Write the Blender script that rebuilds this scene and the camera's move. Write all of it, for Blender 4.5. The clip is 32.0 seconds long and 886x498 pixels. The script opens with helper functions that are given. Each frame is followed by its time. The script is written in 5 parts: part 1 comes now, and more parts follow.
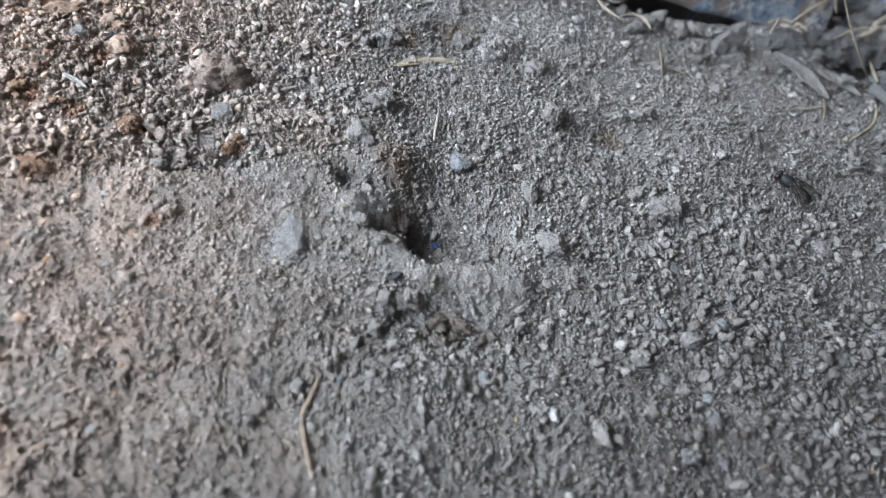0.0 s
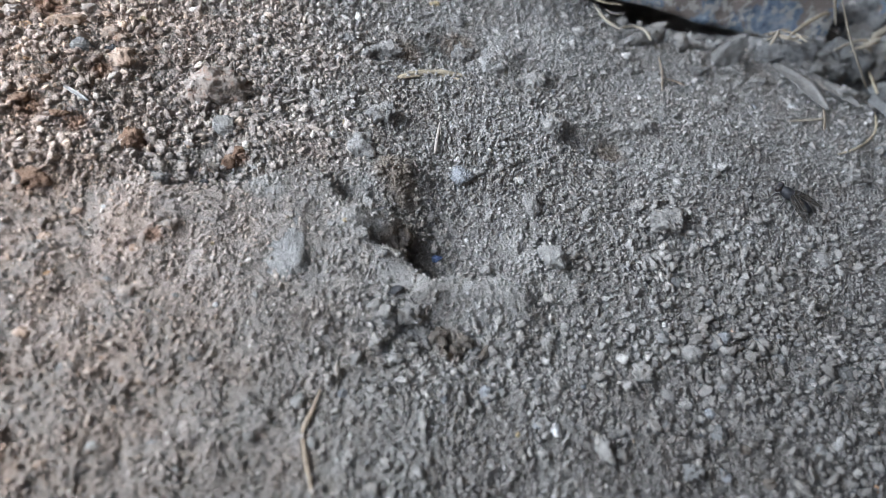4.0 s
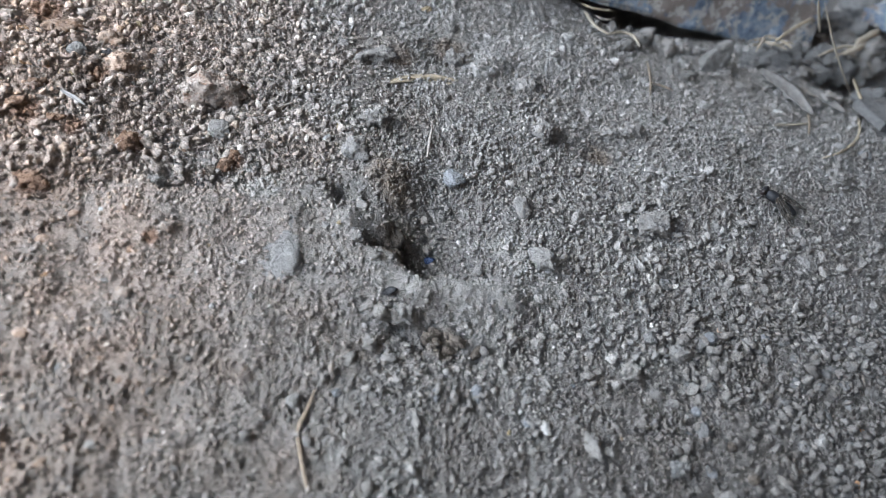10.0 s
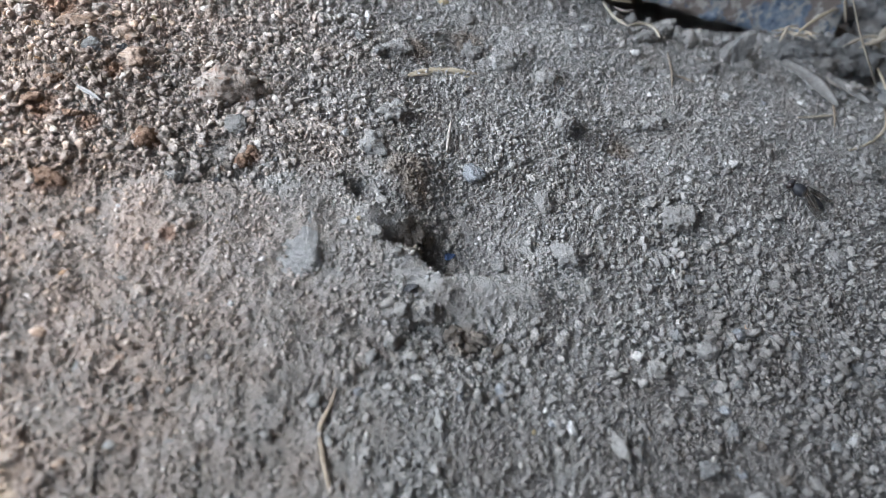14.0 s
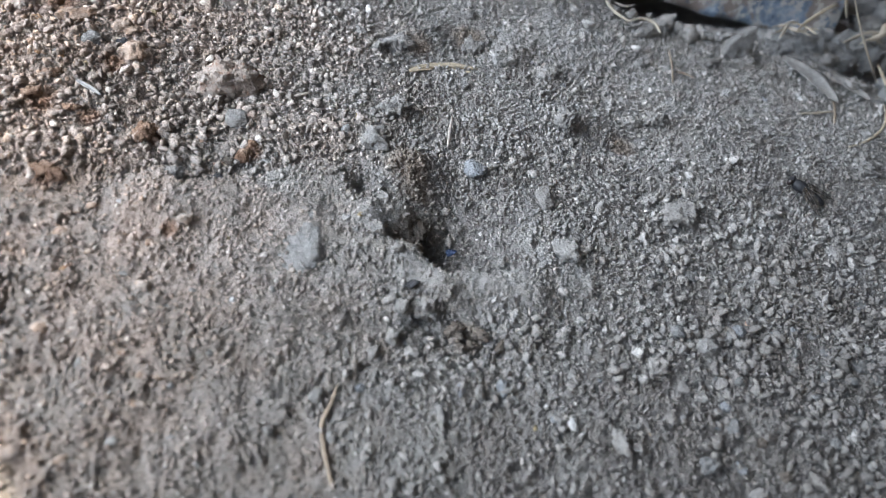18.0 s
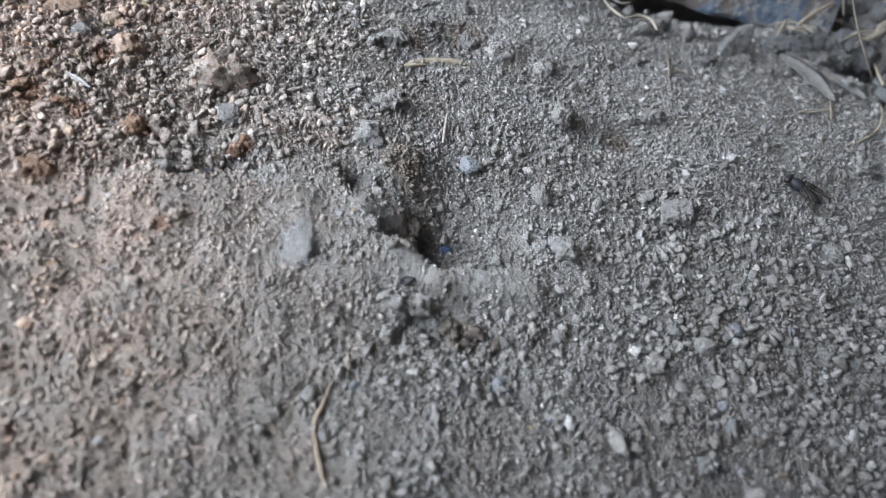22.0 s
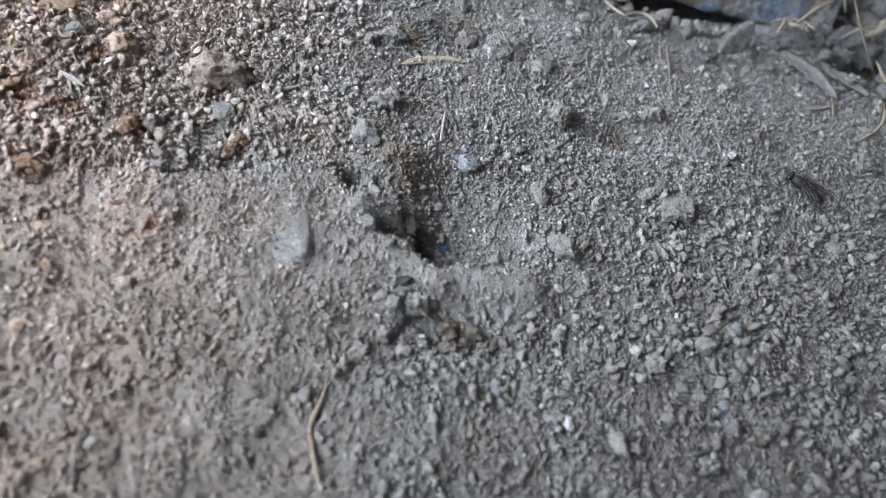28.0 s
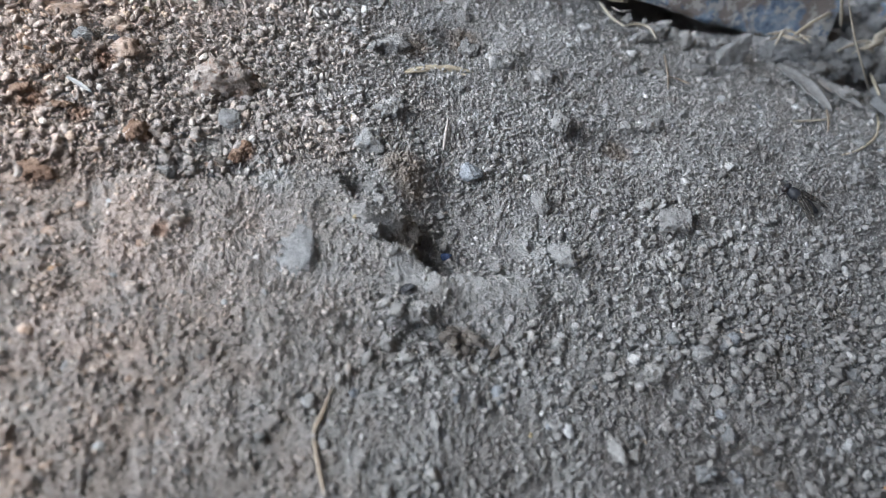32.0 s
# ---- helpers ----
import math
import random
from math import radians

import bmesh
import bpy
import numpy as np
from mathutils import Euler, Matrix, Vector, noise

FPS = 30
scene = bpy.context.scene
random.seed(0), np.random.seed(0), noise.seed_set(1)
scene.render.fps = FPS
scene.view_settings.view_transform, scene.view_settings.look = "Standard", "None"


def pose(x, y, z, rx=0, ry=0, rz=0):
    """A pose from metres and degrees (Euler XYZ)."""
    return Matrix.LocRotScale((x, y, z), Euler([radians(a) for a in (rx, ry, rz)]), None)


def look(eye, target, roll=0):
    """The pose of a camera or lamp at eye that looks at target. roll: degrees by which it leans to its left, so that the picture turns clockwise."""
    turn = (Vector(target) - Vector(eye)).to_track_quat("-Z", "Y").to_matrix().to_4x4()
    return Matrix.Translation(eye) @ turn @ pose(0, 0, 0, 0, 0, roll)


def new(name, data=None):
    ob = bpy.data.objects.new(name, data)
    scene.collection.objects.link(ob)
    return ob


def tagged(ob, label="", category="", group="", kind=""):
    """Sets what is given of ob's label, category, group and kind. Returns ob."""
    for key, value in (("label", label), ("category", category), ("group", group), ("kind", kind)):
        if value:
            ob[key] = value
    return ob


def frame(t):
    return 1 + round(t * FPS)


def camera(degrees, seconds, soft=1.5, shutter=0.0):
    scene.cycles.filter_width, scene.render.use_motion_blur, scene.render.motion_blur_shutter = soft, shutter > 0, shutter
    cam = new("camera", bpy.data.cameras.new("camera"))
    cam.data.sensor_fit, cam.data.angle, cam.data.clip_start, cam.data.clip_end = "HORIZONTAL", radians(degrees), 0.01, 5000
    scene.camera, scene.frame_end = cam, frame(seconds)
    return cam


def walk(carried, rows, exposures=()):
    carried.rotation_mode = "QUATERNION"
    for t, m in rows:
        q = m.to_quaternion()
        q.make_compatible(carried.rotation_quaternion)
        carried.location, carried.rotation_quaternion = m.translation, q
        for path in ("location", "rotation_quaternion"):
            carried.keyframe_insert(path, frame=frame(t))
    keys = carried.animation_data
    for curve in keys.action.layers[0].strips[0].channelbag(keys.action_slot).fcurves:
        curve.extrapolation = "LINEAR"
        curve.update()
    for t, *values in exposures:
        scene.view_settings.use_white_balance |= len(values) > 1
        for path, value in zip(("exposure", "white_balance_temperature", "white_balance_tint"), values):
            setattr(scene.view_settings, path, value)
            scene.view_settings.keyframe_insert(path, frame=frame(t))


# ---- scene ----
cam = camera(65.1, 32.0, soft=0.7)
# a close-focusing lens with a small aperture, focused on the burrow
cam.data.dof.use_dof = True
cam.data.dof.focus_distance = 0.116
cam.data.dof.aperture_fstop = 17.0
PATH = [
    (0.0, -0.00000, -0.00000, 0.08353, 36.466, -11.466, -1.945),
    (0.5, -0.00030, 0.00059, 0.08342, 36.394, -11.447, -1.896),
    (1.0, -0.00003, 0.00055, 0.08303, 36.539, -11.358, -1.851),
    (1.5, -0.00022, 0.00088, 0.08296, 36.492, -11.356, -1.739),
    (2.0, -0.00042, 0.00092, 0.08290, 36.607, -11.366, -1.753),
    (2.5, -0.00019, 0.00095, 0.08270, 36.719, -11.185, -1.803),
    (3.0, 0.00000, 0.00079, 0.08355, 36.671, -11.221, -1.830),
    (3.5, -0.00046, 0.00092, 0.08384, 36.832, -11.452, -1.881),
    (5.5, -0.00008, 0.00102, 0.08407, 37.185, -11.634, -2.233),
    (6.0, -0.00022, 0.00095, 0.08416, 37.212, -11.812, -2.261),
    (6.5, -0.00033, 0.00061, 0.08461, 37.258, -11.899, -2.279),
    (7.0, -0.00035, 0.00052, 0.08477, 37.312, -11.980, -2.443),
    (7.5, -0.00067, 0.00079, 0.08487, 37.333, -12.096, -2.469),
    (8.0, -0.00078, 0.00053, 0.08491, 37.424, -12.131, -2.498),
    (8.5, -0.00095, 0.00054, 0.08458, 37.414, -12.001, -2.587),
    (9.0, -0.00119, 0.00060, 0.08496, 37.305, -12.093, -2.393),
    (9.5, -0.00077, 0.00000, 0.08513, 37.251, -12.080, -2.457),
    (10.0, -0.00090, -0.00017, 0.08535, 37.267, -12.130, -2.417),
    (10.5, -0.00091, 0.00027, 0.08498, 37.201, -12.009, -2.418),
    (11.0, -0.00127, 0.00052, 0.08468, 37.249, -11.996, -2.476),
    (11.5, -0.00147, 0.00064, 0.08468, 37.210, -11.892, -2.439),
    (12.0, -0.00151, 0.00063, 0.08450, 37.189, -11.820, -2.424),
    (12.5, -0.00215, 0.00089, 0.08447, 37.095, -11.931, -2.269),
    (13.0, -0.00192, 0.00087, 0.08401, 37.048, -11.815, -2.199),
    (13.5, -0.00209, 0.00100, 0.08376, 36.971, -11.628, -2.177),
    (14.0, -0.00216, 0.00098, 0.08336, 36.945, -11.337, -2.113),
    (14.5, -0.00229, 0.00112, 0.08302, 36.845, -11.263, -2.081),
    (16.5, -0.00288, 0.00118, 0.08358, 36.285, -11.485, -1.769),
    (17.0, -0.00304, 0.00162, 0.08345, 36.275, -11.543, -1.900),
    (17.5, -0.00228, 0.00105, 0.08356, 36.352, -11.465, -2.035),
    (18.0, -0.00281, 0.00132, 0.08340, 36.432, -11.613, -2.156),
    (18.5, -0.00308, 0.00133, 0.08360, 36.405, -11.792, -2.208),
    (19.0, -0.00341, 0.00136, 0.08371, 36.406, -11.918, -2.213),
    (19.5, -0.00374, 0.00135, 0.08390, 36.418, -12.128, -2.145),
    (20.0, -0.00411, 0.00171, 0.08386, 36.418, -12.341, -2.164),
    (20.5, -0.00356, 0.00156, 0.08323, 36.492, -12.249, -2.315),
    (21.0, -0.00342, 0.00171, 0.08274, 36.553, -12.184, -2.298),
    (21.5, -0.00297, 0.00118, 0.08250, 36.533, -12.221, -2.270),
    (22.0, -0.00273, 0.00171, 0.08197, 36.476, -12.164, -2.312),
    (22.5, -0.00259, 0.00240, 0.08153, 36.449, -12.126, -2.474),
    (23.0, -0.00240, 0.00216, 0.08155, 36.557, -12.199, -2.514),
    (23.5, -0.00234, 0.00225, 0.08196, 36.476, -12.233, -2.465),
    (24.0, -0.00250, 0.00269, 0.08163, 36.537, -12.277, -2.522),
    (24.5, -0.00260, 0.00248, 0.08156, 36.607, -12.336, -2.476),
    (25.0, -0.00178, 0.00211, 0.08120, 36.675, -12.211, -2.609),
    (25.5, -0.00213, 0.00212, 0.08126, 36.591, -12.220, -2.536),
    (27.5, -0.00201, 0.00204, 0.08125, 36.584, -11.978, -2.551),
    (28.0, -0.00191, 0.00210, 0.08112, 36.569, -11.913, -2.377),
    (28.5, -0.00216, 0.00184, 0.08152, 36.531, -12.010, -2.303),
    (29.0, -0.00249, 0.00195, 0.08178, 36.559, -12.097, -2.217),
    (29.5, -0.00283, 0.00201, 0.08201, 36.561, -12.160, -2.164),
    (30.0, -0.00325, 0.00227, 0.08207, 36.528, -12.329, -2.216),
    (30.5, -0.00338, 0.00178, 0.08234, 36.600, -12.348, -2.170),
    (31.0, -0.00390, 0.00202, 0.08262, 36.607, -12.533, -2.124),
    (31.5, -0.00360, 0.00206, 0.08248, 36.663, -12.580, -2.284),
    (32.0, -0.00362, 0.00214, 0.08244, 36.667, -12.749, -2.230),
]
walk(cam, [(t, pose(x, y, z, rx, ry, rz)) for t, x, y, z, rx, ry, rz in PATH],
     exposures=[(0.0, 3.74, 5780, 2.3), (32.0, 3.68, 5780, 2.3)])

# ---- light: shade of an added, unseen roof, sunlit ground past the edge of its shadow ----
SUN_EL, SUN_AZ = radians(52.0), radians(154.0)   # azimuth counted from +x towards +y
SUN_DIR = Vector((math.cos(SUN_EL) * math.cos(SUN_AZ), math.cos(SUN_EL) * math.sin(SUN_AZ), math.sin(SUN_EL)))
world = bpy.data.worlds.new("world")
scene.world = world
world.use_nodes = True
wn = world.node_tree
sky = wn.nodes.new("ShaderNodeTexSky")
sky.sky_type, sky.sun_disc = "NISHITA", False
sky.sun_elevation, sky.sun_rotation = SUN_EL, math.pi / 2 - SUN_AZ
sky.air_density, sky.dust_density, sky.ozone_density = 0.8, 4.0, 1.0
wn.links.new(sky.outputs[0], wn.nodes["Background"].inputs[0])
wn.nodes["Background"].inputs[1].default_value = 0.05
sun_data = bpy.data.lights.new("sun", "SUN")
sun_data.energy, sun_data.angle, sun_data.color = 3.2, radians(0.5), (1.0, 0.87, 0.70)
sun = new("sun", sun_data)
sun.matrix_world = look(SUN_DIR * 3, (0, 0, 0))

# added unseen blockers: shadow ends along a line south-west; open to west and north
SHADE_TOP, SHADE_EAST, SHADE_NORTH, SHADE_LONG = 0.41, 0.37, 0.95, 5.0
ACROSS = radians(28.0)
OUT = Vector((math.cos(ACROSS), math.sin(ACROSS), 0))        # from the west opening inwards
ALONG = Vector((-OUT.y, OUT.x, 0))
EDGE = Vector((-0.0372, 0.027, 0))
REACH = SHADE_TOP * OUT.dot(SUN_DIR) / SUN_DIR.z              # negative: the roof ends west of its shadow


def standin_lamp(name, watts, wide, high, middle, inward):
    """An added area lamp standing in for sky light from an open side."""
    data = bpy.data.lights.new(name, "AREA")
    data.shape, data.size, data.size_y = "RECTANGLE", wide, high
    data.energy, data.color = watts, (0.96, 0.95, 1.0)
    ob = new(name, data)
    ob.matrix_world = look(middle, middle + inward)


# unseen lamp added at the roof's west edge, the ground's main light
standin_lamp("west_standin_lamp", 0.36, 0.45, SHADE_TOP - 0.06, EDGE + OUT * REACH + ALONG * 0.21 + Vector((0, 0, SHADE_TOP / 2 + 0.01)), OUT)

# ---- materials ----
def material(name, rough=0.9, metal=0.0):
    m = bpy.data.materials.new(name)
    m.use_nodes = True
    b = m.node_tree.nodes["Principled BSDF"]
    b.inputs["Roughness"].default_value, b.inputs["Metallic"].default_value = rough, metal
    return m, m.node_tree, b


def node(nt, kind, **sets):
    n = nt.nodes.new("ShaderNode" + kind)
    for k, v in sets.items():
        n.inputs[k].default_value = v
    return n


def place(nt):
    return nt.nodes.new("ShaderNodeNewGeometry").outputs["Position"]


def tex_noise(nt, scale, detail=4.0, rough=0.6, coord=None):
    n = node(nt, "TexNoise", Scale=scale, Detail=detail, Roughness=rough)
    nt.links.new(coord or place(nt), n.inputs["Vector"])
    return n.outputs["Fac"]


def ramp(nt, fac, stops):
    n = nt.nodes.new("ShaderNodeValToRGB")
    e = n.color_ramp.elements
    while len(e) < len(stops):
        e.new(0.5)
    for el, (p, c) in zip(e, stops):
        el.position, el.color = p, (*c, 1)
    nt.links.new(fac, n.inputs["Fac"])
    return n.outputs["Color"]


def mix(nt, fac, a, b, how="MIX"):
    n = nt.nodes.new("ShaderNodeMix")
    n.data_type, n.blend_type = "RGBA", how
    for v, sock in ((fac, n.inputs[0]), (a, n.inputs[6]), (b, n.inputs[7])):
        if isinstance(v, bpy.types.NodeSocket):
            nt.links.new(v, sock)
        elif isinstance(v, tuple):
            sock.default_value = (*v, 1)
        else:
            sock.default_value = v
    return n.outputs[2]


def calc(nt, op, a, b=0.0, clamp=False):
    n = nt.nodes.new("ShaderNodeMath")
    n.operation, n.use_clamp = op, clamp
    for v, sock in ((a, n.inputs[0]), (b, n.inputs[1])):
        if isinstance(v, bpy.types.NodeSocket):
            nt.links.new(v, sock)
        else:
            sock.default_value = v
    return n.outputs[0]


def bump(nt, b, fac, dist, strength=1.0):
    n = node(nt, "Bump", Strength=strength, Distance=dist)
    nt.links.new(fac, n.inputs["Height"])
    nt.links.new(n.outputs[0], b.inputs["Normal"])
    return n


def west_redness(nt):
    """Redness westwards: ochre plus warm bounce light in colour; grey dust elsewhere, uneven patches."""
    sep = nt.nodes.new("ShaderNodeSeparateXYZ")
    nt.links.new(place(nt), sep.inputs[0])
    west = calc(nt, "MULTIPLY_ADD", sep.outputs[0], -14.0)
    west.node.inputs[2].default_value = 0.12
    patch = calc(nt, "MULTIPLY_ADD", tex_noise(nt, 60.0, 3.0), 1.1)
    patch.node.inputs[2].default_value = -0.5
    return calc(nt, "ADD", west, patch, clamp=True)


PALE_EARTH = ((0.0245, 0.0525, 0.008), (0.0115, 0.0585, 0.006), (0.035, 0.060, 0.008), (-0.0085, 0.0708, 0.005), (0.024, 0.056, 0.009), (0.013, 0.057, 0.006), (0.031, 0.066, 0.006), (0.046, 0.120, 0.014))


# brown hump earth; spots at the knob's hollow and lip's foot add recess shade
BROWN_AND_SHADE = ((0.0106, 0.0768, 0.0062), (0.0125, 0.0735, 0.0045), (0.0520, 0.0920, 0.0045), (0.0195, 0.0480, 0.004), (0.0130, 0.1090, 0.005), (0.0240, 0.1150, 0.006), (0.0115, 0.0632, 0.0045))
RUST_EARTH = ((-0.044, 0.0815, 0.004), (-0.037, 0.0795, 0.003), (-0.0275, 0.0775, 0.0025), (-0.036, 0.091, 0.003), (-0.040, 0.068, 0.0035), (-0.047, 0.104, 0.005), (-0.013, 0.0765, 0.0025), (-0.022, 0.060, 0.002))


def earth(name, island, spread, dust, relief, pale):
    """Dry earth: grey to ochre, each grain its own tone, pale dust on what faces the sky."""
    m, nt, b = material(name, 0.95)
    b.inputs["Specular IOR Level"].default_value = 0.1
    red = west_redness(nt)
    if island:
        own = nt.nodes.new("ShaderNodeObjectInfo").outputs["Random"]
        rnd = calc(nt, "FRACT", calc(nt, "ADD", nt.nodes.new("ShaderNodeNewGeometry").outputs["Random Per Island"], own))
    else:
        rnd = calc(nt, "MULTIPLY_ADD", tex_noise(nt, 900.0, 2.0, 0.7), 0.45)
        rnd.node.inputs[2].default_value = 0.24
    grey = ramp(nt, rnd, [(0.0, (0.175, 0.168, 0.161)), (0.4, (0.235, 0.227, 0.218)), (0.85, (0.285, 0.276, 0.265)),
                          (0.985, (0.34, 0.331, 0.32)), (0.998, (0.50, 0.49, 0.475))])
    ochre = ramp(nt, rnd, [(0.0, (0.19, 0.142, 0.116)), (0.4, (0.335, 0.262, 0.216)), (0.75, (0.41, 0.326, 0.272)),
                           (0.92, (0.42, 0.29, 0.195)), (0.985, (0.55, 0.49, 0.43))])
    col = mix(nt, red, grey, ochre)
    sep = nt.nodes.new("ShaderNodeSeparateXYZ")
    nt.links.new(place(nt), sep.inputs[0])
    across = calc(nt, "MULTIPLY_ADD", sep.outputs[1], -11.0)        # darker grit south-east, and the light's falloff from the west, both in colour
    across.node.inputs[2].default_value = 0.75
    east = calc(nt, "MULTIPLY_ADD", sep.outputs[0], 6.5)
    nt.links.new(across, east.node.inputs[2])
    col = mix(nt, 1.0, col, ramp(nt, east, [(0.0, (pale,) * 3), (0.42, (1.14,) * 3), (1.0, (0.52, 0.513, 0.503))]), "MULTIPLY")
    fine = tex_noise(nt, 2600.0, 3.0, 0.7)
    tone = ramp(nt, fine, [(0.25, (1 - spread,) * 3), (0.75, (1 + spread,) * 3)])
    col = mix(nt, 1.0, col, tone, "MULTIPLY")
    stain = ramp(nt, tex_noise(nt, 110.0, 5.0, 0.6), [(0.3, (0.78, 0.75, 0.72)), (0.62, (1.1, 1.1, 1.1))])
    col = mix(nt, 1.0, col, stain, "MULTIPLY")
    powder = ramp(nt, tex_noise(nt, 170.0, 3.0, 0.6), [(0.42, (0, 0, 0)), (0.65, (dust,) * 3)])
    col = mix(nt, powder, col, (0.30, 0.29, 0.275))
    # paler patches at burrow, crust edge and mound; brown, hollow-shading and rusty patches
    flat = nt.nodes.new("ShaderNodeVectorMath")
    flat.operation = "MULTIPLY"
    nt.links.new(place(nt), flat.inputs[0])
    flat.inputs[1].default_value = (1.0, 1.0, 0.0)
    for spots, tint, most in ((PALE_EARTH, (0.40, 0.39, 0.372), 0.85), (BROWN_AND_SHADE, (0.235, 0.195, 0.158), 0.75), (RUST_EARTH, (0.24, 0.13, 0.075), 0.7)):
        for cx, cy, far in spots:
            d = nt.nodes.new("ShaderNodeVectorMath")
            d.operation = "DISTANCE"
            nt.links.new(flat.outputs[0], d.inputs[0])
            d.inputs[1].default_value = (cx, cy, 0.0)
            near = calc(nt, "MULTIPLY_ADD", tex_noise(nt, 260.0, 4.0), 0.5 * far)
            nt.links.new(d.outputs["Value"], near.node.inputs[2])
            col = mix(nt, ramp(nt, calc(nt, "DIVIDE", near, far), [(0.6, (most,) * 3), (1.4, (0, 0, 0))]), col, tint)
    nt.links.new(col, b.inputs["Base Color"])
    bump(nt, b, tex_noise(nt, 3200.0, 4.0, 0.75), relief, 1.0)
    return m


EARTH = earth("earth", False, 0.28, 0.6, 0.0014, 1.34)
GRAIN = earth("grain", True, 0.22, 0.25, 0.0006, 1.42)


def stone_material(name, dark, mid, light, rough=0.9, scale=900.0, rust=None, spec=0.15):
    """A stone with its own tone (Object Info Random), mottled, with earth clinging to it."""
    m, nt, b = material(name, rough)
    b.inputs["Specular IOR Level"].default_value = spec
    rnd = nt.nodes.new("ShaderNodeObjectInfo").outputs["Random"]
    own = ramp(nt, rnd, [(0.0, (0.82,) * 3), (1.0, (1.15,) * 3)])
    col = ramp(nt, tex_noise(nt, scale, 5.0, 0.65), [(0.25, dark), (0.5, mid), (0.75, light)])
    col = mix(nt, 1.0, col, own, "MULTIPLY")
    if rust:
        col = mix(nt, ramp(nt, tex_noise(nt, 520.0, 5.0, 0.7), [(0.5, (0, 0, 0)), (0.7, (0.7,) * 3)]), col, rust)
    nt.links.new(col, b.inputs["Base Color"])
    bump(nt, b, tex_noise(nt, scale * 3.2, 5.0, 0.75), 0.0007, 1.0)
    return m


GREY = stone_material("grey_stone", (0.171, 0.166, 0.160), (0.230, 0.223, 0.214), (0.307, 0.297, 0.286))
PALE = stone_material("pale_stone", (0.238, 0.233, 0.224), (0.309, 0.301, 0.290), (0.399, 0.390, 0.376), 0.9)
BLUE = stone_material("blue_grey_stone", (0.167, 0.175, 0.186), (0.224, 0.233, 0.246), (0.299, 0.308, 0.322), 0.75)
DUSTED = stone_material("dusted_stone", (0.205, 0.203, 0.2), (0.27, 0.267, 0.262), (0.345, 0.34, 0.332), 0.97, 1500.0)
DEEPBLUE = stone_material("deep_blue_stone", (0.05, 0.07, 0.13), (0.07, 0.10, 0.19), (0.12, 0.16, 0.26), 0.6)
WHITE = stone_material("white_quartz", (0.40, 0.40, 0.395), (0.50, 0.498, 0.49), (0.60, 0.595, 0.585), 0.45, spec=0.5)
RED = stone_material("red_brown_stone", (0.221, 0.150, 0.107), (0.345, 0.260, 0.202), (0.442, 0.370, 0.312), scale=420.0, rust=(0.26, 0.15, 0.085))
ORANGE = stone_material("orange_stone", (0.297, 0.176, 0.101), (0.419, 0.263, 0.155), (0.540, 0.392, 0.257), 0.7)
YELLOW = stone_material("yellow_stone", (0.27, 0.21, 0.125), (0.36, 0.295, 0.185), (0.46, 0.395, 0.27), 0.6)
DARK = stone_material("dark_stone", (0.045, 0.045, 0.05), (0.075, 0.075, 0.08), (0.12, 0.12, 0.125), 0.7)
CLOD = stone_material("earth_clod", (0.180, 0.173, 0.163), (0.246, 0.236, 0.224), (0.318, 0.307, 0.294), rough=0.97, scale=700.0)
CLODRED = stone_material("red_earth_clod", (0.264, 0.216, 0.180), (0.360, 0.312, 0.276), (0.456, 0.414, 0.378), rough=0.97, scale=500.0, rust=(0.24, 0.125, 0.07))

DIM = stone_material("slate_grey_stone", (0.130, 0.130, 0.130), (0.189, 0.189, 0.186), (0.260, 0.257, 0.254))
BROWNCLOD = stone_material("brown_earth_clod", (0.105, 0.09, 0.076), (0.15, 0.131, 0.112), (0.205, 0.183, 0.16), rough=0.97, scale=800.0)
RUSTY = stone_material("rust_brown_earth", (0.125, 0.077, 0.054), (0.213, 0.140, 0.098), (0.338, 0.250, 0.188), rough=0.97, scale=700.0)


def slate_material():
    m, nt, b = material("slate", 0.7)
    col = ramp(nt, tex_noise(nt, 170.0, 8.0, 0.8), [(0.38, (0.09, 0.125, 0.19)), (0.47, (0.21, 0.275, 0.37)), (0.54, (0.36, 0.42, 0.50)), (0.62, (0.64, 0.65, 0.65))])
    rust = ramp(nt, tex_noise(nt, 85.0, 6.0, 0.7), [(0.49, (0, 0, 0)), (0.54, (0.9,) * 3)])
    col = mix(nt, rust, col, (0.25, 0.20, 0.165))
    speck = ramp(nt, tex_noise(nt, 330.0, 5.0, 0.7), [(0.52, (0, 0, 0)), (0.56, (0.85,) * 3)])
    col = mix(nt, speck, col, (0.56, 0.54, 0.50))
    nt.links.new(col, b.inputs["Base Color"])
    bump(nt, b, tex_noise(nt, 450.0, 7.0, 0.8), 0.003, 1.0)
    return m


SLATE = slate_material()


def fibre_material(name, dark, light, rough=0.6, scale=1500.0):
    m, nt, b = material(name, rough)
    col = ramp(nt, tex_noise(nt, scale, 4.0, 0.7), [(0.3, dark), (0.7, light)])
    nt.links.new(col, b.inputs["Base Color"])
    bump(nt, b, tex_noise(nt, scale * 1.5, 3.0, 0.6), 0.00012, 0.7)
    return m


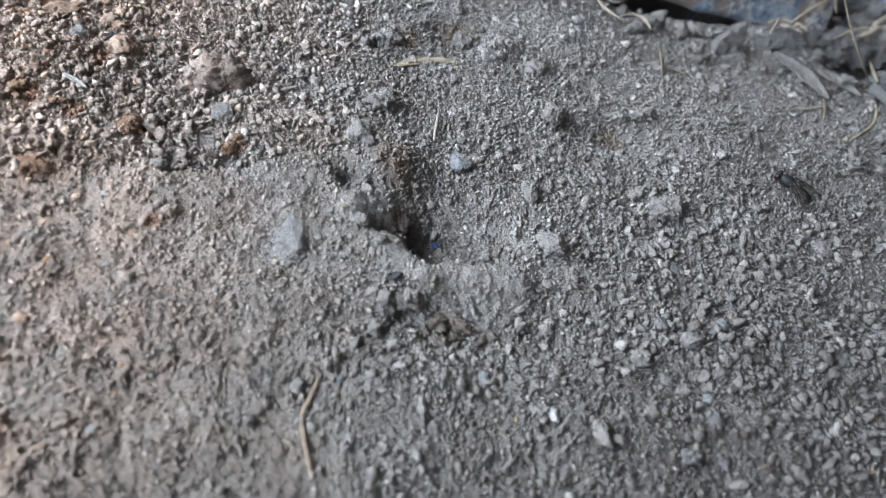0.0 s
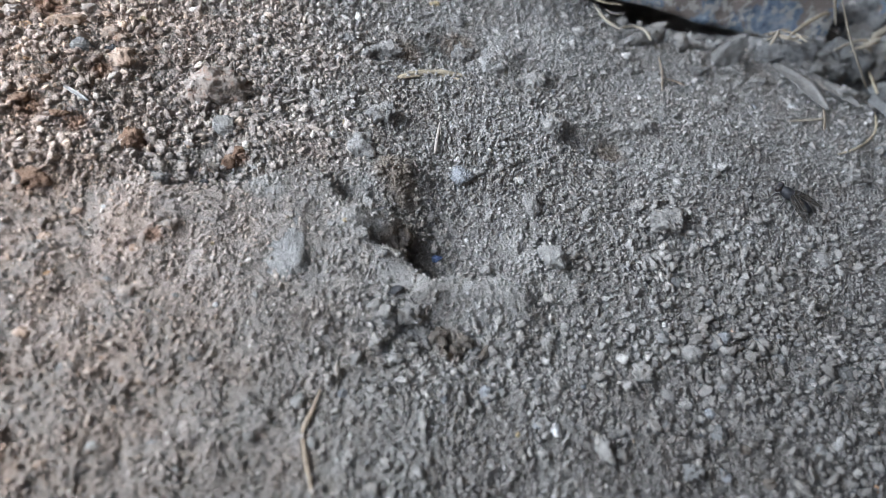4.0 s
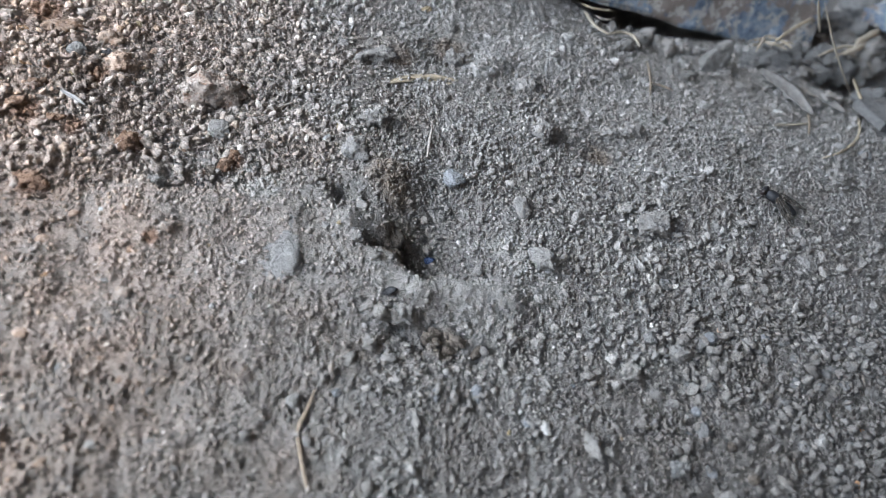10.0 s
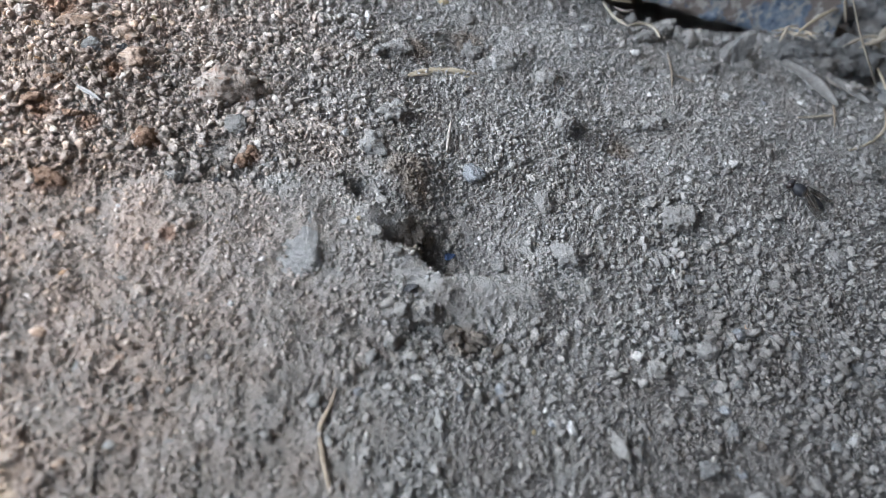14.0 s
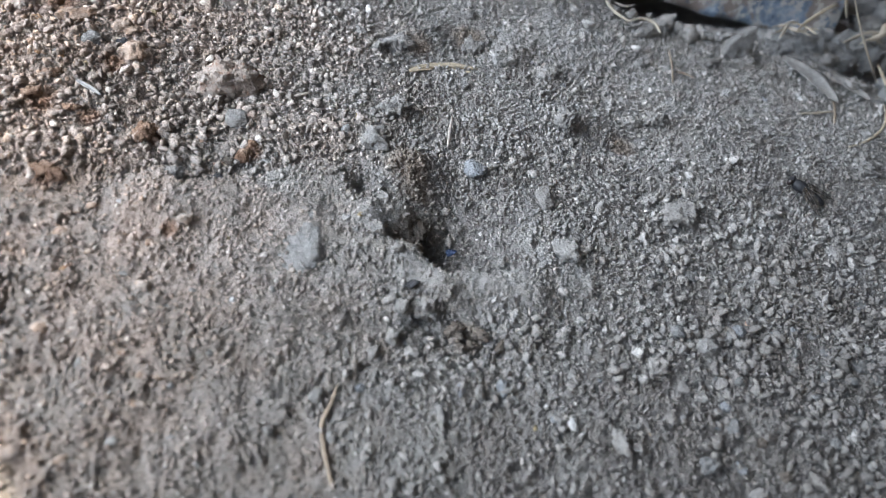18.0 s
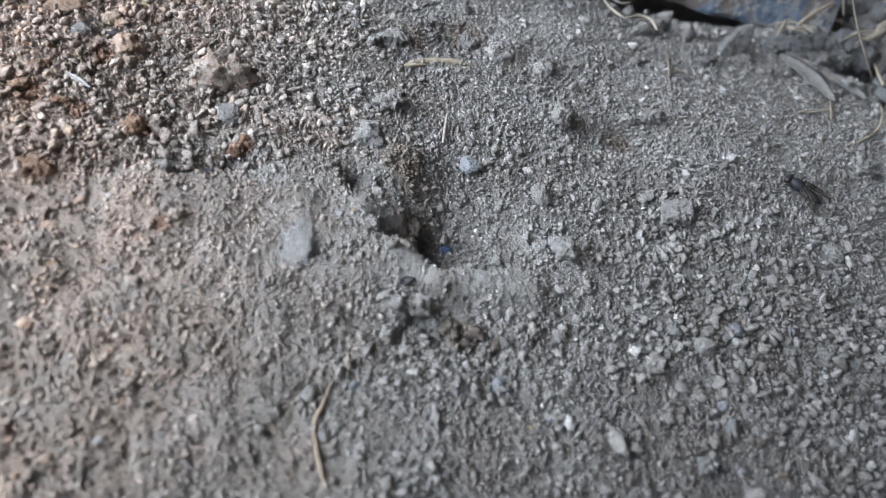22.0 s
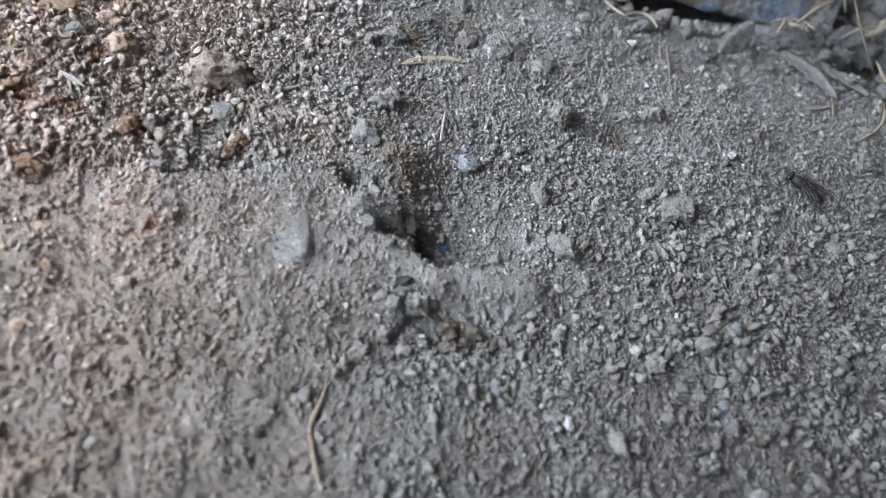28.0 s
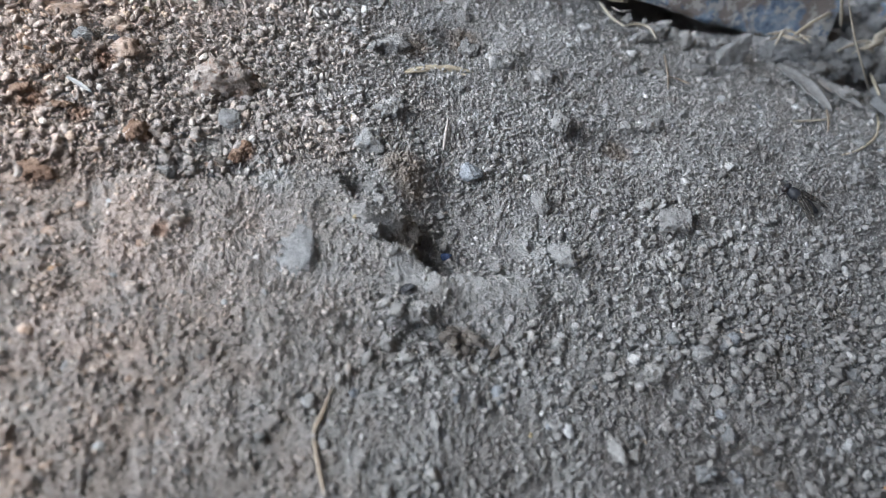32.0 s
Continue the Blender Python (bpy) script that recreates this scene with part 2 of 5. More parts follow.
STRAW = fibre_material("straw", (0.24, 0.20, 0.14), (0.40, 0.35, 0.26))
PALESTRAW = fibre_material("bleached_straw", (0.20, 0.175, 0.135), (0.38, 0.34, 0.275))
TWIG = fibre_material("grey_twig", (0.17, 0.15, 0.13), (0.32, 0.29, 0.26), 0.85)
BROWN = fibre_material("brown_stem", (0.12, 0.095, 0.07), (0.24, 0.195, 0.145), 0.85)
LEAF = fibre_material("dusty_leaf", (0.13, 0.126, 0.12), (0.24, 0.233, 0.222), 0.95, 900.0)
PETAL = fibre_material("white_husk", (0.24, 0.235, 0.225), (0.36, 0.35, 0.34), 0.8)


# near-black, so the added roof and walls bounce hardly any fill
def blocker_material():
    m, nt, b = material("dark_blocker", 0.9)
    col = ramp(nt, tex_noise(nt, 9.0, 6.0, 0.65), [(0.3, (0.035, 0.028, 0.022)), (0.7, (0.07, 0.058, 0.046))])
    nt.links.new(col, b.inputs["Base Color"])
    bump(nt, b, tex_noise(nt, 60.0, 5.0), 0.004, 0.8)
    return m


BLOCKER = blocker_material()

# ---- the ground: one sheet, fine where the camera looks, out to the horizon. Lengths below in millimetres ----
def hash2(i, j, seed):
    n = (i.astype(np.int64) * 374761393 + j.astype(np.int64) * 668265263 + seed * 974711) & 0x7FFFFFFF
    n = ((n ^ (n >> 13)) * 1274126177) & 0x7FFFFFFF
    return ((n ^ (n >> 16)) & 0xFFFF) / 65535.0


def value_noise(x, y, size, seed):
    u, v = x / size, y / size
    i, j = np.floor(u), np.floor(v)
    fu, fv = u - i, v - j
    su, sv = fu * fu * (3 - 2 * fu), fv * fv * (3 - 2 * fv)
    a, b = hash2(i, j, seed), hash2(i + 1, j, seed)
    c, d = hash2(i, j + 1, seed), hash2(i + 1, j + 1, seed)
    return (a + (b - a) * su) * (1 - sv) + (c + (d - c) * su) * sv - 0.5


def lumps(x, y, size, seed):
    """Rounded lumps of about that size, 0 to 1: the distance to scattered points, turned over."""
    u, v = x / size, y / size
    i, j = np.floor(u), np.floor(v)
    best = np.full(np.shape(x), 9.0)
    for di in (-1, 0, 1):
        for dj in (-1, 0, 1):
            px, py = i + di + hash2(i + di, j + dj, seed), j + dj + hash2(i + di, j + dj, seed + 1)
            r = 0.55 + 0.75 * hash2(i + di, j + dj, seed + 2)
            best = np.minimum(best, ((u - px) ** 2 + (v - py) ** 2) / r)
    return np.sqrt(np.clip(1 - best * 1.25, 0, 1))


def blob(x, y, cx, cy, rx, ry, turn=0.0):
    c, s = math.cos(radians(turn)), math.sin(radians(turn))
    u, v = ((x - cx) * c + (y - cy) * s) / rx, (-(x - cx) * s + (y - cy) * c) / ry
    return np.exp(-(u * u + v * v))


def ease(t):
    t = np.clip(t, 0, 1)
    return t * t * (3 - 2 * t)


HOLE = (16.6, 63.4)


def burrow(x, y):
    """Distance from the burrow's middle as a share of its rim, the rim's radius, and how gently it slopes there, 0 to 1."""
    dx, dy = x - HOLE[0], y - HOLE[1]
    d, a = np.hypot(dx, dy), np.arctan2(dy, dx)
    gentle = ease((np.cos(a - radians(64)) + 0.62) / 0.95)
    steep = 4.9 + 1.3 * np.cos(a + radians(45)) + 0.3 * np.sin(3 * a + 1.0) + 0.2 * np.sin(7 * a)
    rim = steep * (1 - gentle) + (15.5 - 5.5 * ease((np.degrees(a) - 75) / 50) * (a > 0)) * gentle
    return d, rim, gentle


def crater(x, y):
    """Steep under its western and southern lip, a shallow cone to the north and east."""
    d, rim, gentle = burrow(x, y)
    q = d / rim
    steep = 1 - ease((q - 0.56) / 0.44)
    cone = np.clip(1 - q, 0, 1) ** 1.1
    return -(steep * (1 - gentle) * 5.4 + cone * gentle * 4.6)


def lip(x, y):
    """The smooth dusty crest round the steep side of the burrow, 0 to 1."""
    d, rim, gentle = burrow(x, y)
    off = d - rim - 1.0
    round_to = np.degrees(np.arctan2(y - HOLE[1], x - HOLE[0])) % 360
    return np.exp(-(off / np.where(off > 0, 3.6, 1.3)) ** 2) * (1 - gentle) * ease((round_to - 172) / 22)


def seam(x, y, x0, y0, x1, y1, wide):
    """1 along a line on the ground, falling off to its sides."""
    t = np.clip(((x - x0) * (x1 - x0) + (y - y0) * (y1 - y0)) / ((x1 - x0) ** 2 + (y1 - y0) ** 2), 0, 1)
    return np.exp(-((x - x0 - t * (x1 - x0)) ** 2 + (y - y0 - t * (y1 - y0)) ** 2) / wide ** 2)


def brink(x, y):
    """How far north of the crust's broken edge (mm)."""
    at = np.interp(x, (-60, -32, -25, -21, -13, -11, -8.6, -5.5, -2, 1.1, 3.4, 9, 16), (67, 68.2, 70.6, 69.3, 69.5, 71.6, 73.1, 75.2, 75.7, 73.6, 70.2, 69.2, 69))
    return y - at + 0.5 * np.sin(x / 1.3) + 0.9 * value_noise(x, y, 2.2, 5)


def crust(x, y):
    """Where the surface is a packed crust and not loose grains, 0 to 1."""
    west = ease((-brink(x, y) + 0.3) / 0.8) * ease((16 - x - 0.10 * (62 - y)) / 14.0)
    c = 0.92 * west + 0.9 * lip(x, y) + 0.85 * seam(x, y, 18, 54.5, 30, 54.5, 2.6) + 0.7 * blob(x, y, 31, 66, 5, 6)
    c = c + 0.45 * blob(x, y, 45, 122, 17, 9) + 0.35 * blob(x, y, 88, 112, 18, 10) + 0.55 * blob(x, y, 24, 34, 26, 7) + 0.7 * blob(x, y, 58, 31, 13, 5) + 0.55 * blob(x, y, 50, 43, 6, 4)
    return np.clip(c, 0, 1)


def plate(x, y):
    """Where the crust is smooth and dusty, round the burrow and west of it, 0 to 1."""
    return crust(x, y) * ease((x + 36) / 16) * ease((y - 43) / 12)


def form(x, y):
    """The large forms of the ground, without its grain."""
    u, v = x / 100 - 0.3, y / 100 - 0.7
    near = np.exp(-((x - 35) / 130) ** 4 - ((y - 75) / 110) ** 4)
    z = (0.5 - 0.8 * u + 0.7 * v + 1.6 * u * u - 8.2 * u * v - 8.3 * v * v) * near
    z = z + crater(x, y)
    # the packed crust stands over the loose grains to the north, with a broken edge
    z = z + 2.5 * ease(-brink(x, y) / 0.9) * ease((x + 34) / 12) * ease((14 - x) / 5.0) * ease((y - 40) / 30)
    # knob and lip west and south of the burrow
    z = z + 2.3 * lip(x, y) + 2.9 * seam(x, y, 5.0, 65.6, 11.6, 66.2, 1.5) - 2.8 * blob(x, y, 10.4, 63.0, 2.5, 1.25, -14) + 0.6 * blob(x, y, 4.5, 63.5, 3, 5)
    z = z + 1.5 * seam(x, y, 16, 54.2, 30, 55.0, 2.6)
    # broken foot of the lip
    wob = 0.8 * np.sin(x * 1.3)
    z = z - 1.0 * seam(x, y + 0.4 * wob, 4.0, 49.0, 12.5, 49.6, 1.2) - 1.6 * seam(x, y + wob, 12.5, 49.6, 23.5, 47.5, 1.7)
    z = z - 0.9 * seam(x, y, 9, 47.0, 24, 45.5, 2.0)
    # brown hump, notch beside it, pocket of coarse grains, dip to the east, dusty mounds
    z = z + 2.7 * blob(x, y, 10.8, 77.0, 5.0, 4.2, 20) - 0.8 * blob(x, y, 12, 71.5, 6, 1.8) - 2.6 * blob(x, y, 3.6, 72.6, 1.3, 1.6) - 1.6 * blob(x, y, -14, 73.0, 5.0, 2.4)
    z = z - 2.2 * blob(x, y, 53, 92, 8, 6) + 2.4 * blob(x, y, 45, 121, 14, 7) + 1.0 * blob(x, y, 75, 100, 12, 7)
    z = z - 1.6 * blob(x, y, 24, 113, 5, 3.5) + 1.4 * blob(x, y, 13, 112, 4, 3) + 1.3 * blob(x, y, 31, 112, 3, 2.4)
    # deep hollow and out-of-view mound added to keep the slate's gap dark
    z = z - 13.0 * blob(x, y, 86, 155, 32, 8, 4) - 6.5 * blob(x, y, 78, 145, 14, 3.8, 6) + 9.0 * blob(x, y, 46, 148, 13, 7) + 1.5 * blob(x, y, 112, 128, 14, 5, 12)
    z = z - 7.0 * blob(x, y, 129, 131, 11, 3.2, 14)
    z = z + 1.5 * value_noise(x, y, 23.0, 1) + 0.9 * value_noise(x, y, 9.0, 2)
    return z


def height(x, y):
    c = crust(x, y)
    z = form(x, y) + 0.55 * value_noise(x, y, 3.7, 3) + 0.3 * (1 - 0.5 * c) * value_noise(x, y, 1.6, 4)
    z = z + (1 - 0.8 * c) * (0.85 * lumps(x, y, 1.5, 11) + 0.7 * lumps(x, y, 0.85, 21))
    west = ease((2 - x) / 26)
    calm = 1 - 0.75 * np.clip(lip(x, y) + 0.5 * plate(x, y), 0, 1)
    z = z + c * calm * (0.5 * west * lumps(x, y, 2.0, 31) + 0.5 * lumps(x, y, 1.2, 33) * ease(0.6 + 3 * value_noise(x, y, 3.0, 8)))
    z = z + c * (0.55 + 0.45 * calm) * (0.34 * lumps(x, y, 0.74, 35) + 0.3 * value_noise(x, y, 0.62, 41) + 0.24 * lumps(x, y, 0.45, 43))
    pits = ease((value_noise(x, y, 1.7, 51) - 0.2) / 0.14) * ease((value_noise(x, y, 7.0, 52) + 0.2) / 0.3)
    return z - c * calm * (0.2 + 0.3 * west) * pits


def link_mesh(name, verts, faces, mat, smooth=True):
    """A mesh object from arrays: verts n x 3 in metres, faces m x 3 or m x 4."""
    me = bpy.data.meshes.new(name)
    n, k = faces.shape
    me.vertices.add(len(verts))
    me.vertices.foreach_set("co", np.ascontiguousarray(verts, np.float32).ravel())
    me.loops.add(n * k)
    me.loops.foreach_set("vertex_index", np.ascontiguousarray(faces, np.int32).ravel())
    me.polygons.add(n)
    me.polygons.foreach_set("loop_start", np.arange(0, n * k, k, dtype=np.int32))
    me.polygons.foreach_set("use_smooth", np.full(n, smooth))
    me.update(calc_edges=True)
    me.materials.append(mat)
    return new(name, me)


def outward(step, far):
    """Growing steps out to far."""
    out, v = [], 0.0
    while v < far:
        step *= 1.25
        v += step
        out.append(v)
    return np.array(out)


def build_ground():
    """One sheet, widening northwards, with cells of about a fifth of a millimetre in its middle."""
    rows = [21.0]
    while rows[-1] < 173.0:
        rows.append(rows[-1] + 0.19 + 0.0011 * (rows[-1] - 21.0))
    out = outward(0.35, 90000.0)
    rows = np.r_[rows[0] - out[::-1], rows, rows[-1] + out]
    near = np.clip(rows, 21, 173)
    west, east = -34.5 - 0.315 * (near - 26), 86.5 + 0.49 * (near - 29)
    cells = 600
    far = outward(0.4, 90000.0)
    mid = np.linspace(0, 1, cells + 1)
    x = np.concatenate([west[:, None] - far[::-1], west[:, None] + (east - west)[:, None] * mid, east[:, None] + far], 1)
    y = np.broadcast_to(rows[:, None], x.shape)
    z = height(x, y)
    n, m = x.shape
    i = np.arange(n * m).reshape(n, m)
    faces = np.stack([i[:-1, :-1], i[:-1, 1:], i[1:, 1:], i[1:, :-1]], -1).reshape(-1, 4)
    ob = link_mesh("ground", np.stack([x, y, z], -1).reshape(-1, 3) / 1000, faces, EARTH)
    tagged(ob, "dry grey dusty earth with a burrow hole and packed crust", "ground", kind="structure")


build_ground()


def slab(name, size, middle, turn, label, category):
    bm = bmesh.new()
    bmesh.ops.create_cube(bm, size=1.0, matrix=Matrix.Diagonal((*size, 1.0)))
    bmesh.ops.bevel(bm, geom=bm.edges[:], offset=0.004, segments=2, affect="EDGES")
    me = bpy.data.meshes.new(name)
    bm.to_mesh(me)
    bm.free()
    me.materials.append(BLOCKER)
    ob = new(name, me)
    ob.matrix_world = Matrix.Translation(middle) @ Matrix.Rotation(turn, 4, "Z")
    return tagged(ob, label, category, kind="structure")


def build_blockers():
    """Unseen walls and low roof, added to shade the spot and steer its light."""
    deep, mid = (SHADE_TOP - 0.1) / 2, SHADE_NORTH - SHADE_LONG / 2
    slab("blocker_east", (0.12, SHADE_LONG, SHADE_TOP + 0.1), EDGE + OUT * (SHADE_EAST + 0.06) + ALONG * mid + Vector((0, 0, deep)), ACROSS,
         "added unseen dark wall blocking light from the east", "wall")
    slab("blocker_south", (0.10, 3.2, SHADE_TOP + 0.1), Vector((0.15, -0.42, deep)), radians(90.0),
         "added unseen dark wall blocking light from the south", "wall")
    slab("roof", (SHADE_EAST - REACH + 0.12, SHADE_LONG, 0.05), EDGE + OUT * ((SHADE_EAST + 0.12 + REACH) / 2) + ALONG * mid + Vector((0, 0, SHADE_TOP + 0.0255)), ACROSS,
         "added unseen dark roof that shades the earth", "roof")


build_blockers()


# ---- loose grains ----
def ball(level):
    bm = bmesh.new()
    bmesh.ops.create_icosphere(bm, subdivisions=level, radius=1.0)
    v = np.array([p.co[:] for p in bm.verts])
    f = np.array([[p.index for p in face.verts] for face in bm.faces])
    bm.free()
    return v, f


BALLS = {k: ball(k) for k in (1, 2, 3, 4)}


def rough_stone(level, rng, angular, sx=1.0, sy=1.0, sz=1.0):
    """A unit stone: a ball cut by a few planes and roughened."""
    v, f = BALLS[level]
    v = v.copy()
    for _ in range(int(4 + 7 * angular)):
        n = rng.normal(size=3)
        n /= np.linalg.norm(n)
        d = rng.uniform(0.45, 0.9)
        over = np.clip(v @ n - d, 0, None)
        v -= over[:, None] * n * (0.55 + 0.4 * angular)
    k = rng.normal(size=(5, 3)) * 2.2
    ph = rng.uniform(0, 6.28, 5)
    v *= 1 + 0.10 * np.sin(v @ k.T + ph).sum(1, keepdims=True) / 2
    if level > 1:
        k = rng.normal(size=(9, 3)) * (4.5 + 2 * level)
        v *= 1 + 0.05 * np.sin(v @ k.T + rng.uniform(0, 6.28, 9)).sum(1, keepdims=True) / 2
    return v * np.array([sx, sy, sz]), f


def crumbs(p, off, cell):
    """Relief of packed crumbs about cell mm wide, -1 to 1, with finer grain on it."""
    near = noise.voronoi((p + off) / cell)[0]
    return 1.1 - 2.2 * near[0] + 0.5 * noise.noise((p + off) * 3.0) + 0.6 * noise.noise((p - off) * 1.1)


def spins(rng, n, flat):
    """Random turns; flat: how far they stay lying down."""
    yaw, a, b = rng.uniform(0, 6.283, n), rng.normal(0, flat, n), rng.normal(0, flat, n)
    cy, sy, ca, sa, cb, sb = np.cos(yaw), np.sin(yaw), np.cos(a), np.sin(a), np.cos(b), np.sin(b)
    z, o = np.zeros(n), np.ones(n)
    rz = np.stack([cy, -sy, z, sy, cy, z, z, z, o], -1).reshape(n, 3, 3)
    rx = np.stack([o, z, z, z, ca, -sa, z, sa, ca], -1).reshape(n, 3, 3)
    ry = np.stack([cb, z, sb, z, o, z, -sb, z, cb], -1).reshape(n, 3, 3)
    return rz @ rx @ ry


def in_view(x, y, margin):
    """The piece of ground that the camera can see, with a margin in millimetres."""
    west = x > -30.5 - 0.315 * (y - 26) - margin
    east = x < 82.2 + 0.49 * (y - 29) + margin
    north = y < 126.0 + 0.272 * x + margin
    return west & east & north & (y > 24 - margin)


SINGLE = {}


def scatter(name, label, seed, tries, size, spread, chance, level, sink, angular=0.6, shapes=14, flat=0.6, lift=0.0, single=0):
    """Grains of about that size (mm), kept where chance(x, y) says so, joined into one heap."""
    rng = np.random.default_rng(seed)
    x, y = rng.uniform(-72, 158, tries), rng.uniform(18, 176, tries)
    keep = in_view(x, y, 3.5)
    x, y = x[keep], y[keep]
    keep = rng.uniform(size=len(x)) < chance(x, y)
    x, y = x[keep], y[keep]
    n = len(x)
    r = size * 0.5 * np.exp(np.clip(rng.normal(0, spread, n), -2 * spread, 1.5 * spread))
    z = height(x, y) + r * (0.5 - sink) + lift * rng.uniform(0, 1, n)
    turn = spins(rng, n, flat)
    stretch = np.stack([rng.uniform(0.85, 1.45, n), rng.uniform(0.65, 1.1, n), rng.uniform(0.4, 0.9, n)], -1)
    kinds = [rough_stone(level, rng, angular) for _ in range(shapes)]
    if level > 1:
        for v, _ in kinds:
            off = Vector(rng.uniform(-50, 50, 3))
            v *= 1 + np.array([0.25 * crumbs(Vector(p), off, 0.7) for p in v])[:, None]
    base = kinds[0][1]
    all_v = np.stack([k[0] for k in kinds])
    pick = rng.integers(0, shapes, n)
    v = all_v[pick] * stretch[:, None, :] * r[:, None, None]
    v = np.einsum("nij,nkj->nki", turn, v) + np.stack([x, y, z], -1)[:, None, :]
    order = np.argsort(-r)
    for k, at in enumerate(order[:single]):                       # the largest ones lie singly
        if k < shapes:
            one = link_mesh("earth_crumb", all_v[k] / 1000, base, GRAIN)
        else:
            one = new("earth_crumb", SINGLE[k % shapes])
        SINGLE[k] = one.data
        mat = Matrix(turn[at].tolist()).to_4x4() @ Matrix.Diagonal((*(stretch[at] * r[at]).tolist(), 1.0))
        one.matrix_world = Matrix.Translation((x[at] / 1000, y[at] / 1000, z[at] / 1000)) @ mat
        tagged(one, "coarse angular grey crumb of stony earth on loose grains", "crumb", "coarse crumbs on the earth")
    v, n = v[order[single:]], n - min(single, n)
    m = all_v.shape[1]
    f = base[None] + (np.arange(n) * m)[:, None, None]
    ob = link_mesh(name, v.reshape(-1, 3) / 1000, f.reshape(-1, 3), GRAIN)
    tagged(ob, label, "gravel", kind="stuff")
    return ob


def bare(x, y):
    """No grains on the bedded flat stone."""
    return 1 - np.clip(1.1 * blob(x, y, -3.8, 62.0, 2.2, 4.6, -8), 0, 0.8)


def coarse(x, y):
    """Where the loose grains are coarse: the ochre north-west and the grey south-east."""
    nw = ease(brink(x, y) / 1.5) * ease((12 - x) / 22.0)
    se = ease((x - 30 + 0.25 * (y - 45)) / 42.0) * ease((90 - y) / 34.0)
    return np.clip(nw + se, 0, 1)


def patchy(x, y, size, seed):
    return np.clip(0.5 + 1.6 * value_noise(x, y, size, seed), 0, 1)


def loose(x, y):
    return 1 - crust(x, y)


def south(x, y):
    """The crumbly mix of crust and loose crumbs south of the burrow, 0 to 1."""
    return ease((54 - y) / 6) * ease((x + 4) / 14) * ease((66 - x) / 14)


scatter("fine_grains", "fine dry grey-brown earth grains on the ground", 3, 230000, 0.50, 0.42,
        lambda x, y: (0.10 * (1 - lip(x, y)) + 0.74 * loose(x, y)) * (1 - 0.25 * coarse(x, y)) * (0.55 + 0.45 * patchy(x, y, 5, 61)) * bare(x, y) * (1 - 0.5 * ease((y - 92) / 50)), 1, 0.05, 0.8, shapes=40, lift=0.12)
scatter("medium_grains", "loose crumbs of dry earth and grit", 4, 46000, 0.88, 0.45,
        lambda x, y: (0.02 * (1 - lip(x, y)) + 0.98 * loose(x, y)) * np.clip(0.10 + 0.8 * coarse(x, y) + 0.25 * south(x, y), 0, 1) * (0.4 + 0.6 * patchy(x, y, 6, 62)) * bare(x, y), 2, 0.1, 0.9, shapes=40, lift=0.3)
scatter("coarse_grains", "coarse angular crumbs of earth and small stones", 5, 17000, 1.5, 0.34,
        lambda x, y: (0.02 * (1 - lip(x, y)) + 0.98 * loose(x, y)) * np.clip(0.02 + 0.5 * coarse(x, y) + 0.07 * south(x, y), 0, 1) * patchy(x, y, 8, 63) * (1 - 0.85 * ease((20 - x) / 20) * (1 - south(x, y))), 2, 0.25, 1.0, shapes=40, lift=0.2, single=300)
scatter("crust_crumbs", "tiny crumbs caked into the dusty crust", 6, 190000, 0.50, 0.45,
        lambda x, y: crust(x, y) * (0.18 + 0.42 * patchy(x, y, 4, 64)) * bare(x, y) * (1 - 0.6 * lip(x, y)), 1, 0.35, 0.5, shapes=32)
scatter("rubble_crumbs", "dusty grey rubble crumbs in front of the slate", 7, 24000, 1.9, 0.5,
        lambda x, y: ease((y - 112 - 0.22 * x) / 9) * ease((x - 45) / 14) * patchy(x, y, 7, 65) * (1 - ease((y - 135) / 3) * ease((104 - x) / 4)), 2, 0.1, 0.6, shapes=24, lift=0.8)

# ---- stones, clods and chips ----
STONES = {}


